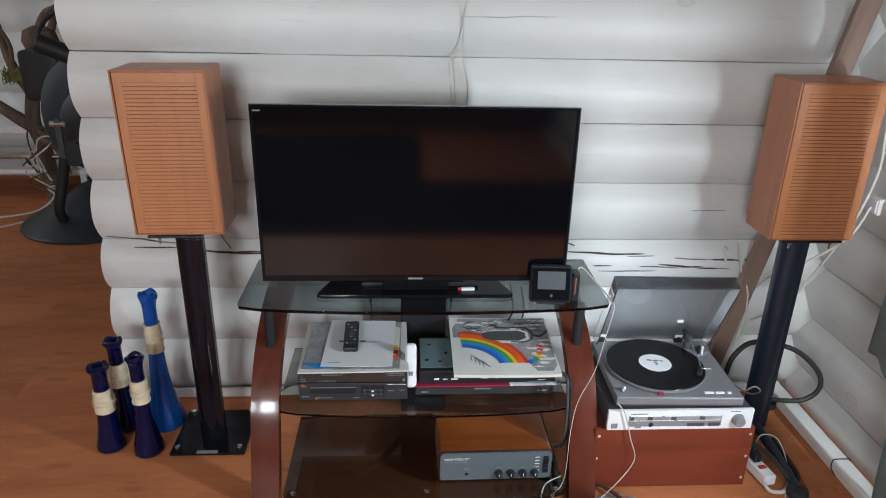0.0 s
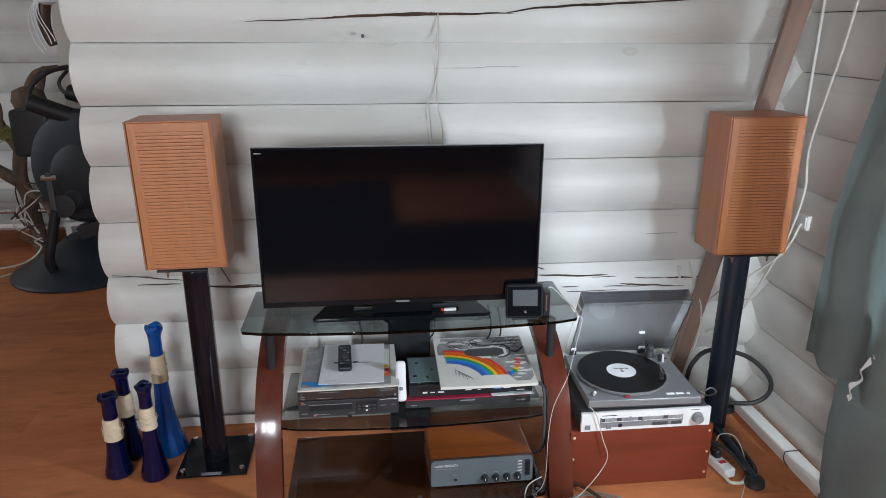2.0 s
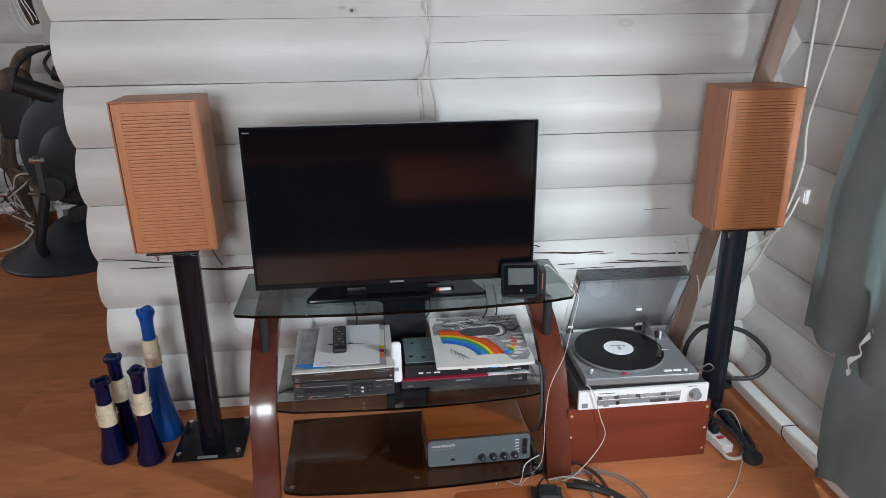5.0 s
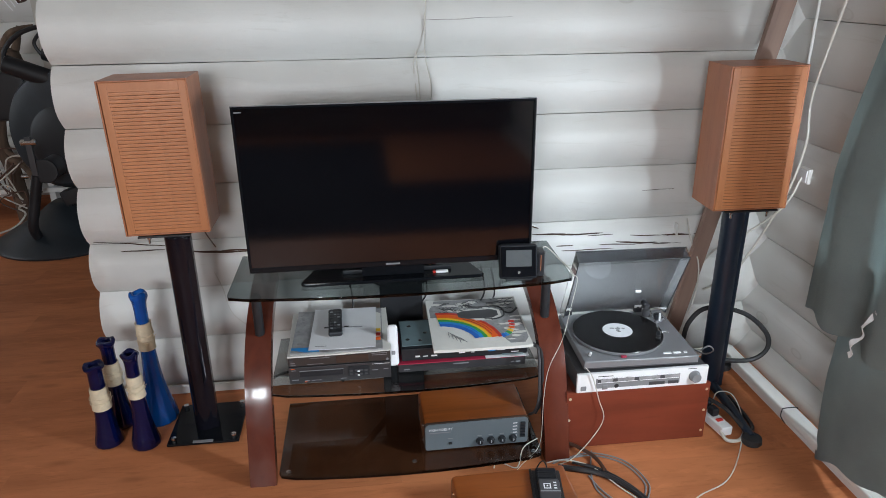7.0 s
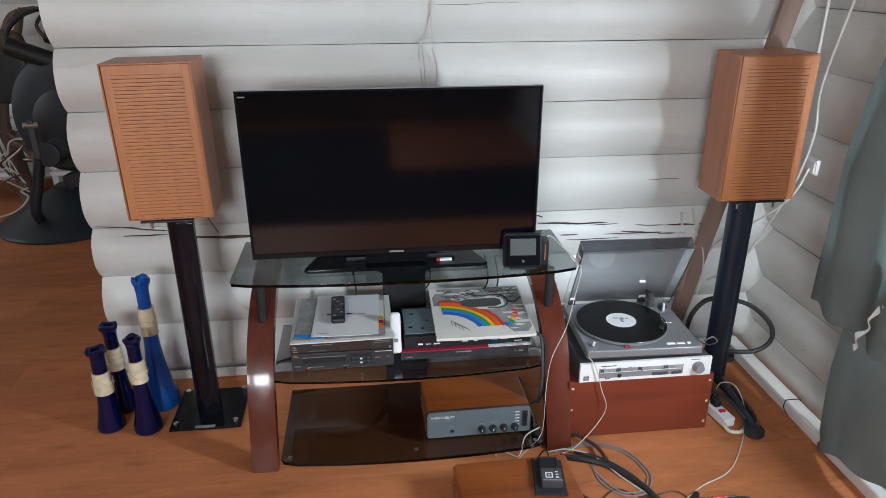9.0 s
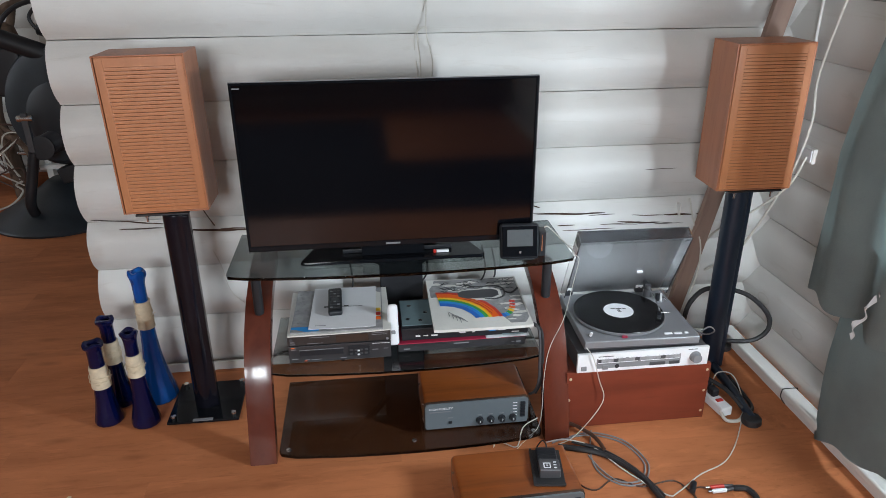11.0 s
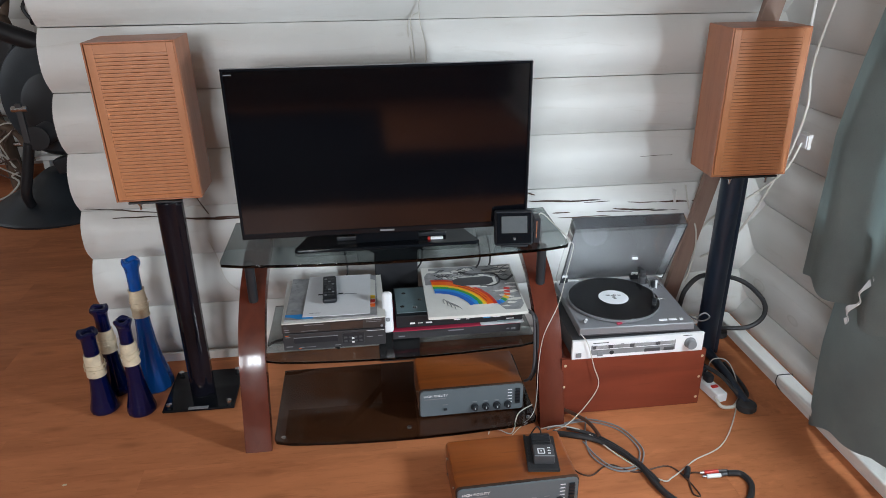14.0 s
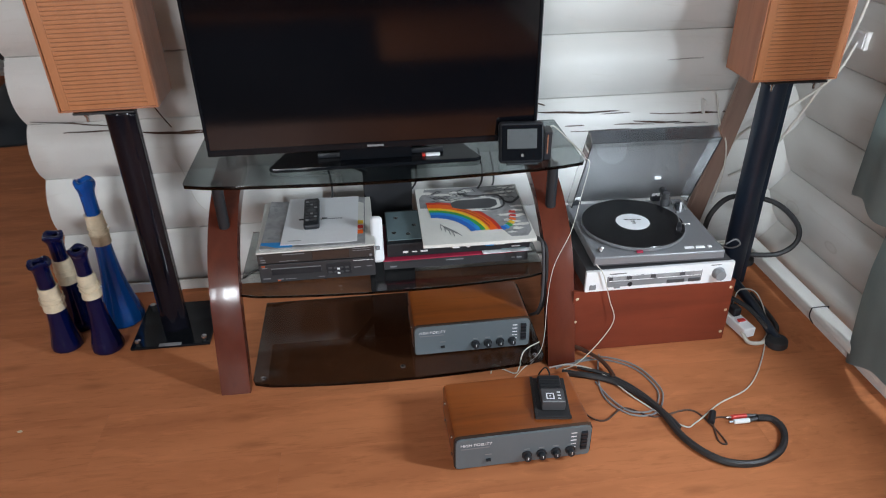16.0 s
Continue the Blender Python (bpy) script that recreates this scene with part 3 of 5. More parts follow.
for x0, x1 in ((-0.482, -0.401), (0.440, 0.521)):
    line = smooth([(0, y, z) for y, z in BOW], 5)
    bm, rings = bmesh.new(), []
    for i, p in enumerate(line):
        d = (line[min(i + 1, len(line) - 1)] - line[max(i - 1, 0)]).normalized()
        nrm = Vector((0, d.z, -d.y))
        if i == 0:
            nrm = Vector((0, 1, 0))
        q = p + nrm * 0.036
        crown, e = 0.0016, 0.005
        ring = [Vector((x1, q.y, q.z)), Vector((x0, q.y, q.z)), Vector((x0, p.y, p.z)) + nrm * e]
        for k in range(9):
            u = k / 8
            ring.append(Vector((x0 + 0.001 + (x1 - x0 - 0.002) * u, p.y, p.z)) + nrm * crown * abs(2 * u - 1) ** 2.6)
        ring.append(Vector((x1, p.y, p.z)) + nrm * e)
        rings.append([bm.verts.new(v - Vector((0.02, 2.2, 0))) for v in ring])
    for a, b in zip(rings, rings[1:]):
        for i in range(len(a)):
            bm.faces.new((a[i], a[(i + 1) % len(a)], b[(i + 1) % len(a)], b[i]))
    bm.faces.new(rings[0][::-1])
    bm.faces.new(rings[-1])
    bmesh.ops.recalc_face_normals(bm, faces=bm.faces[:])
    part("leg", bm, MAHOG, tv_stand, "bowed lacquered mahogany leg")
    xm = x0 + 0.045 if x0 < 0 else x1 - 0.045
    part("support_post", rod((xm - 0.02, -0.035, 0.405), (xm - 0.02, -0.035, 0.537), 0.015), MATTE, tv_stand)
    part("support_post", rod((xm - 0.02, 0.2, 0.44), (xm - 0.02, 0.2, 0.537), 0.015), MATTE, tv_stand)
part("spine", box(-0.075, 0.075, 0.19, 0.24, 0.0, 0.536, 0.006), MATTE, tv_stand, "black metal rear column")
for sx in (-1, 1):
    part("brace", tube([(sx * 0.06, 0.2, 0.44), (sx * 0.13, 0.17, 0.49), (sx * 0.22, 0.12, 0.53)], 0.012, 8), MATTE, tv_stand)
    part("brace", tube([(sx * 0.06, 0.2, 0.16), (sx * 0.13, 0.14, 0.205), (sx * 0.22, 0.06, 0.243)], 0.012, 8), MATTE, tv_stand)
for x, y in ((-0.385, -0.238), (0.003, -0.238), (0.385, -0.238)):
    part("screw_cap", lathe([(0.008, 0.032), (0.008, 0.034), (0.004, 0.036)], 14, at=(x, y, 0)), STEEL, tv_stand)

# ---- television ----
tv = thing("television", (-0.011, 2.2, 0.547), "large black flat television, switched off, on a glass stand", "television")
W2 = 0.441
part("housing", box(-W2 + 0.001, W2 - 0.001, 0.004, 0.014, 0.053, 0.562, 0.002), BLACK, tv)
part("rear_housing", box(-0.36, 0.36, 0.013, 0.06, 0.075, 0.43, 0.015), BLACK, tv)
bz = bmesh.new()
for x0, x1, z0, z1 in ((-W2, W2, 0.555, 0.563), (-W2, W2, 0.052, 0.069), (-W2, -W2 + 0.008, 0.069, 0.555), (W2 - 0.008, W2, 0.069, 0.555)):
    box(x0, x1, 0.0, 0.006, z0, z1, 0.0015, 1, bz)
part("bezel", bz, BEZEL, tv)
part("screen", box(-W2 + 0.007, W2 - 0.007, 0.003, 0.0055, 0.068, 0.556, 0), SCREEN, tv, "black glossy screen")
part("maker_mark", box(-0.022, 0.022, -0.0008, 0.001, 0.058, 0.0635, 0), WIREGREY, tv)
part("maker_mark", box(-0.432, -0.412, -0.0006, 0.0055, 0.5445, 0.5475, 0), WIREGREY, tv)
part("edge_trim", box(-W2, W2, 0.0, 0.008, 0.5625, 0.5642, 0), WIREGREY, tv, "thin grey upper edge")
part("edge_trim", box(W2 - 0.001, W2 + 0.0012, 0.0, 0.012, 0.066, 0.562, 0), DARKGREY, tv)
part("neck", slab([(-0.10, 0.02), (0.10, 0.02), (0.08, 0.075), (-0.08, 0.075)], 0.012, 0.12, 0.004), BEZEL, tv)
part("foot", slab([(-0.29, 0.0), (-0.275, -0.012), (0.275, -0.012), (0.29, 0.0), (0.245, 0.13), (-0.245, 0.13)], 0.0005, 0.012, 0.003), BEZEL, tv, "black gloss foot")
part("foot_rim", box(-0.16, 0.19, 0.045, 0.053, 0.012, 0.026, 0.003), BLACK, tv)
stick = thing("memory_stick", (0.140, 2.222, 0.5592), "small white and red memory stick on the television foot", "memory stick")
part("body", box(-0.014, 0.026, -0.006, 0.006, 0, 0.008, 0.002), PAPER, stick)
part("cap", box(-0.024, -0.015, -0.006, 0.006, 0, 0.008, 0.002), RED, stick)

# ---- set on the glass top ----
hub = thing("internet_radio", (0.39, 2.145, 0.547), "black tabletop internet radio with grey display", "radio", rz=-4)
tilt = Matrix.Translation((0, 0.0, 0.006)) @ Matrix.Rotation(radians(-14), 4, "X")
part("housing", box(-0.070, 0.052, 0, 0.03, 0, 0.112, 0.010, 3, m=tilt), BLACK, hub)
part("display", box(-0.049, 0.033, -0.001, 0.004, 0.040, 0.094, 0.001, 1, m=tilt), LCD, hub, "grey display")
part("front_glass", box(-0.064, 0.046, -0.0005, 0.003, 0.008, 0.104, 0.001, 1, m=tilt), BEZEL, hub)
part("maker_mark", box(-0.011, -0.004, -0.0012, 0.002, 0.018, 0.026, 0.0, 1, m=tilt), STEEL, hub)
part("rest", box(-0.05, 0.035, 0.0, 0.075, 0, 0.008, 0.003), BLACK, hub)
part("side_module", box(0.056, 0.078, 0.03, 0.075, 0, 0.085, 0.004), BLACK, hub)
part("side_module_trim", box(0.063, 0.067, 0.0285, 0.031, 0.02, 0.075, 0), STEEL, hub)


# ---- decks on the middle shelf ----
def deck(at, w, d, h, label, mat, name="compact_disc_player"):
    dk = thing(name, at, label, "disc player", "stacked players")
    part("case", box(-w / 2, w / 2, 0.006, d, 0.005, h, 0.002), BLACK, dk)
    part("front_panel", box(-w / 2 - 0.001, w / 2 + 0.001, 0, 0.008, 0.004, h, 0.0025), mat, dk)
    for x in (-w / 2 + 0.03, w / 2 - 0.03):
        for y in (0.03, d - 0.03):
            part("foot", lathe([(0.012, 0), (0.013, 0.005)], 14, at=(x, y, 0)), RUBBER, dk)
    return dk


cd = deck((-0.193, 2.09, 0.260), 0.315, 0.29, 0.062, "charcoal compact disc player with disc tray", DECK)
part("disc_tray", box(-0.125, 0.01, -0.002, 0.002, 0.028, 0.048, 0.001), BLACK, cd)
part("tray_trim", box(-0.125, 0.01, -0.0026, 0.0, 0.0475, 0.0492, 0), WIREGREY, cd)
part("key_panel", box(0.024, 0.092, -0.002, 0.002, 0.018, 0.054, 0.001), BLACK, cd)
for i in range(4):
    for j in range(2):
        part("key", box(0.029 + 0.0155 * i, 0.039 + 0.0155 * i, -0.004, 0, 0.023 + 0.013 * j, 0.029 + 0.013 * j, 0.001, 1), DARKGREY, cd)
part("key", box(0.053, 0.061, -0.0045, 0, 0.019, 0.0245, 0.001, 1), SILVER, cd, "pale play key")
part("key", box(0.053, 0.061, -0.0045, 0, 0.033, 0.0385, 0.001, 1), SILVER, cd, "pale key")
bars([(-0.15, -0.135, 0.050, 0.0525), (-0.15, -0.13, 0.016, 0.019), (-0.11, -0.095, 0.012, 0.0145), (0.1, 0.118, 0.034, 0.0365), (-0.09, -0.06, 0.012, 0.0138),
      (-0.118, -0.1, 0.034, 0.041), (-0.095, -0.04, 0.036, 0.0375), (0.0, 0.018, 0.012, 0.014), (0.135, 0.15, 0.036, 0.038)], 0, WIREGREY, cd)
bars([(0.1, 0.155, 0.056, 0.0575)], 0, SILVER, cd)
bars([(-0.15, -0.14, 0.0555, 0.058), (0.078, 0.088, 0.0475, 0.05), (-0.112, -0.104, 0.008, 0.011)], 0, ORANGE, cd)
tuner = deck((-0.193, 2.088, 0.322), 0.315, 0.285, 0.040, "brown-black slim tuner under magazines", DECKB, "tuner")
part("display", box(-0.01, 0.09, -0.0015, 0.002, 0.008, 0.034, 0.001), CRACK, tuner, "dark brown display window")
bars([(-0.15, -0.137, 0.015, 0.018), (-0.15, -0.135, 0.008, 0.0105), (-0.09, -0.03, 0.029, 0.031), (-0.1, -0.05, 0.009, 0.0105), (0.1, 0.148, 0.027, 0.0285), (0.1, 0.148, 0.033, 0.0345),
      (0.04, 0.07, 0.012, 0.0135)], 0, WIREGREY, tuner)
part("key", box(-0.152, -0.142, -0.003, 0, 0.022, 0.03, 0.001, 1), DARKGREY, tuner)
part("knob", rod((0.148, 0, 0.012), (0.148, -0.004, 0.012), 0.004, 12), WIREGREY, tuner)


def sheet(name, x0, x1, y0, y1, z, h, mat, label, category, rz=0.0, curl=0.003):
    """A thin stack of paper, slightly uneven at the edges."""
    cx, cy = (x0 + x1) / 2, (y0 + y1) / 2
    bm = bmesh.new()
    n = 6
    grid = {}
    for lay, zz in ((0, 0.0), (1, h)):
        for i in range(n + 1):
            for j in range(n + 1):
                u, v = i / n - 0.5, j / n - 0.5
                k = curl * (abs(2 * u) ** 3 * 0.6 + abs(2 * v) ** 3 * 0.4) * (0.5 + 0.5 * noise.noise(Vector((u * 3, v * 3, z * 50))))
                grid[lay, i, j] = bm.verts.new((u * (x1 - x0), v * (y1 - y0), zz + abs(k)))
    for i in range(n):
        for j in range(n):
            bm.faces.new([grid[1, a, b] for a, b in ((i, j), (i + 1, j), (i + 1, j + 1), (i, j + 1))])
            bm.faces.new([grid[0, a, b] for a, b in ((i, j + 1), (i + 1, j + 1), (i + 1, j), (i, j))])
    for i in range(n):
        for q in (((0, i, 0), (0, i + 1, 0), (1, i + 1, 0), (1, i, 0)), ((0, i + 1, n), (0, i, n), (1, i, n), (1, i + 1, n)),
                  ((0, 0, i + 1), (0, 0, i), (1, 0, i), (1, 0, i + 1)), ((0, n, i), (0, n, i + 1), (1, n, i + 1), (1, n, i))):
            bm.faces.new([grid[k] for k in q])
    ob = solo(name, bm, mat, label, category)
    ob.matrix_basis = pose(cx, cy, z, 0, 0, rz)
    return ob


m1 = sheet("magazine", -0.352, -0.034, 2.080, 2.375, 0.3625, 0.004, SLEEVE, "worn pale magazine lying on the tuner", "magazine", 1.0)
m2 = sheet("magazine", -0.338, -0.055, 2.088, 2.37, 0.3672, 0.004, LIGHTGREY, "grey printed magazine with a blue strip", "magazine", -1.0)
part("cover_strip", box(-0.142, -0.055, -0.138, -0.108, 0.0042, 0.0050, 0), CYAN, m2, "bright blue strip")
part("cover_picture", box(0.112, 0.138, -0.1, 0.12, 0.0042, 0.0050, 0), SLEEVE, m2)
for i, mt in enumerate((ORANGE, RED, YELLOW)):
    part("cover_picture", box(0.118, 0.136, -0.085 + 0.028 * i, -0.064 + 0.028 * i, 0.0050, 0.0056, 0), mt, m2)
m3 = sheet("paper_sheet", -0.283, -0.075, 2.098, 2.375, 0.3722, 0.0015, PAPER, "white sheet of paper with faint print", "paper", -1.5, 0.004)
part("print_bar", box(-0.03, 0.06, 0.0, 0.003, 0.0022, 0.0028, 0), WIREGREY, m3)
part("print_bar", box(-0.065, -0.045, 0.0, 0.008, 0.0022, 0.0028, 0), PRINT, m3)
part("print_bar", box(0.0, 0.015, 0.002, 0.010, 0.0022, 0.0028, 0), PRINT, m3)
part("print_bar", box(-0.085, -0.05, -0.12, -0.117, 0.0022, 0.0028, 0), WIREGREY, m3)
remote = thing("remote_control", (-0.207, 2.255, 0.3768), "black remote control with pale keys on paper", "remote control", rz=2)
part("housing", box(-0.0225, 0.0225, -0.085, 0.085, 0, 0.018, 0.007, 3), BLACK, remote)
for j in range(7):
    for i in range(3):
        if j == 3:
            continue
        part("key", box(-0.016 + 0.0115 * i, -0.0075 + 0.0115 * i, -0.06 + 0.019 * j, -0.052 + 0.019 * j, 0.017, 0.0195, 0.001, 1), WIREGREY if (i + j) % 3 == 0 else DARKGREY, remote)
part("key_ring", lathe([(0.012, 0.017), (0.0125, 0.0195), (0.007, 0.0195)], 20, at=(0, -0.001, 0)), DARKGREY, remote)

bd = deck((0.197, 2.112, 0.260), 0.413, 0.22, 0.036, "slim black disc player under a crimson cover", DECK, "disc_player")
bars([(-0.03, 0.02, 0.022, 0.026), (-0.19, -0.17, 0.012, 0.016), (0.16, 0.17, 0.014, 0.018), (0.175, 0.19, 0.014, 0.018)], 0, WIREGREY, bd)
part("tray_line", box(-0.16, -0.05, -0.001, 0.001, 0.026, 0.0268, 0), BLACK, bd)
sheet("folder", -0.012, 0.40, 2.1035, 2.31, 0.2965, 0.003, PINK, "crimson card folder between two players", "folder", 0.4, 0.002)
sheet("paper_sheet", 0.27, 0.412, 2.101, 2.30, 0.3006, 0.0012, PAPER, "white printed sheet between two players", "paper", 0.8, 0.001)
dv = deck((0.205, 2.108, 0.3028), 0.405, 0.2, 0.0462, "black disc player with a blue display mark", BLACK, "disc_player")
part("top_panel", box(-0.2, -0.09, 0.02, 0.19, 0.0455, 0.048, 0.001), TEAL, dv, "teal-grey bare metal top")
for x, y in ((-0.18, 0.06), (-0.12, 0.1), (-0.17, 0.15), (-0.14, 0.05)):
    part("screw_cap", lathe([(0.007, 0.047), (0.007, 0.049), (0.004, 0.05)], 12, at=(x, y, 0)), STEEL, dv)
bars([(0.075, 0.098, 0.020, 0.032)], 0, CYAN, dv)
bars([(0.15, 0.185, 0.030, 0.033), (0.15, 0.175, 0.012, 0.015), (0.105, 0.13, 0.022, 0.026), (-0.16, -0.145, 0.016, 0.022), (-0.135, -0.12, 0.017, 0.02), (-0.11, -0.09, 0.016, 0.021), (-0.02, 0.0, 0.02, 0.024), (0.02, 0.03, 0.02, 0.023)], 0, SILVER, dv)
bars([(0.12, 0.19, 0.003, 0.008)], 0.0, TEAL, dv)

pad = thing("game_controller", (-0.024, 2.13, 0.260), "white plastic motion game controller leaning between players", "controller")
part("body", box(-0.017, 0.017, -0.055, 0.075, -0.014, 0.014, 0.011, 3, m=Matrix.Translation((0, 0, 0.085)) @ Matrix.Rotation(radians(62), 4, "X")), PAPER, pad)
part("key", box(-0.006, 0.006, -0.02, -0.008, 0.013, 0.0155, 0.002, 1, m=Matrix.Translation((0, 0, 0.085)) @ Matrix.Rotation(radians(62), 4, "X")), WIREGREY, pad)

# ---- record sleeve ----
lp = sheet("record_sleeve", 0.085, 0.400, 2.063, 2.378, 0.3512, 0.010, SLEEVE, "worn white record sleeve with a rainbow painted on it", "record sleeve", -0.6, 0.004)

lp.matrix_basis = pose(0.259, 2.220, 0.3615, 3.3, 0, -0.6)


def flat_band(centre, r0, r1, a0, a1, z, n=22, wav=0.0):
    bm, pairs = bmesh.new(), []
    for i in range(n + 1):
        a = radians(a0 + (a1 - a0) * i / n)
        w = wav * noise.noise(Vector((i * 0.6, r0 * 40, 1.0)))
        pairs.append([bm.verts.new((centre[0] + (r + w) * math.cos(a), centre[1] + (r + w) * math.sin(a), z + dz)) for r, dz in ((r0, 0), (r1, 0), (r1, -0.001), (r0, -0.001))])
    for a, b in zip(pairs, pairs[1:]):
        for i in range(4):
            bm.faces.new((a[i], a[(i + 1) % 4], b[(i + 1) % 4], b[i]))
    bmesh.ops.recalc_face_normals(bm, faces=bm.faces[:])
    return bm


def blot(cx, cy, rx, ry, z, seed, n=26, rough=0.35):
    pts = []
    for i in range(n):
        a = 2 * math.pi * i / n
        k = 1 + rough * noise.noise(Vector((math.cos(a) * 2.2, math.sin(a) * 2.2, seed)))
        pts.append((max(-0.152, min(0.152, cx + rx * k * math.cos(a))), max(-0.15, min(0.152, cy + ry * k * math.sin(a)))))
    return slab(pts, z - 0.001, z, 0)


ZT = 0.0118
part("grey_field", slab([(-0.15, 0.152), (-0.15, 0.04), (-0.10, 0.04), (-0.03, 0.01), (0.04, -0.05), (0.075, -0.105), (0.09, -0.138), (0.153, -0.14), (0.153, 0.152)], ZT - 0.001, ZT, 0), GREYPRINT, lp, "grey splashed print")
for i, (mt, r0, r1) in enumerate(((RED, 0.189, 0.200), (ORANGE, 0.166, 0.190), (YELLOW, 0.155, 0.167), (GREEN, 0.143, 0.156), (CYAN, 0.130, 0.144), (BLUE, 0.114, 0.131))):
    part("rainbow_stripe", flat_band((-0.128, -0.130), r0, r1, 9 + 1.2 * i, 91 - 0.6 * i, ZT + 0.0010 - 0.0001 * i, 26, 0.0015), mt, lp)
for k, (r0, r1) in enumerate(((0.171, 0.1725), (0.181, 0.182), (0.136, 0.137), (0.122, 0.123))):
    part("dark_line", flat_band((-0.128, -0.130), r0, r1, 16 + 5 * k, 60 - 4 * k, ZT + 0.0014, 18, 0.0015), WIREBROWN if k < 2 else BLUE, lp)
part("figure_outline", slab([(-0.055, 0.068), (-0.03, 0.078), (0.065, 0.084), (0.09, 0.07), (0.09, 0.028), (0.062, 0.008), (0.0, 0.006), (-0.005, 0.014), (-0.052, 0.038)], ZT, ZT + 0.0013, 0), SLEEVE, lp)
part("dark_figure", slab([(-0.058, 0.060), (-0.038, 0.072), (0.06, 0.076), (0.080, 0.064), (0.080, 0.034), (0.055, 0.018), (-0.03, 0.020), (-0.056, 0.034)], ZT, ZT + 0.0017, 0), DARKGREY, lp, "dark grey printed figure")
part("dark_line", tube([(0.03, 0.012, ZT), (0.07, 0.012, ZT), (0.098, 0.032, ZT), (0.102, 0.07, ZT), (0.08, 0.095, ZT), (0.01, 0.095, ZT), (-0.03, 0.115, ZT)], 0.0032, 6), PRINT, lp)
part("dark_line", tube([(0.102, 0.055, ZT), (0.125, 0.045, ZT), (0.152, 0.075, ZT)], 0.004, 6), PRINT, lp)
for i, mt in enumerate((BLUE, CYAN, GREEN, YELLOW, ORANGE, RED, RED)):
    a = radians(8 + 80 * i / 6)
    m = Matrix.Translation((0.068 + 0.048 * math.sin(a), -0.094 + 0.088 * (1 - math.cos(a)), 0)) @ Matrix.Rotation(radians(20 + 60 * i / 6), 4, "Z")
    part("rainbow_patch", slab([(-0.0055, -0.010), (0.0055, -0.009), (0.0055, 0.009), (-0.0055, 0.010)], ZT, ZT + 0.0012, 0, None, m), mt, lp)
for i in range(34):
    x, y = random.choice(((random.uniform(-0.13, 0.145), random.uniform(0.075, 0.145)), (random.uniform(0.09, 0.145), random.uniform(-0.12, 0.1))))
    part("white_splash", blot(x, y, random.uniform(0.008, 0.03), random.uniform(0.003, 0.008), ZT + 0.0003, i * 3.7, 18, 0.7), SLEEVE, lp)
for i in range(46):
    x, y = random.uniform(-0.13, 0.13), random.uniform(0.07, 0.145)
    part("dark_scribble", tube([(x + 0.008 * k + random.uniform(-0.004, 0.004), y + random.uniform(-0.008, 0.008), ZT) for k in range(4)], 0.0014, 5, steps=3), PRINT, lp)
for i in range(4):
    part("dark_scribble", tube([(-0.1 + 0.011 * i, -0.075 - 0.012 * i + 0.01 * k * (-1) ** k, ZT - 0.0006) if k < 3 else (-0.08 + 0.011 * i, -0.09 - 0.01 * i, ZT - 0.0006) for k in range(4)], 0.0009, 5, steps=3), WIREGREY, lp)


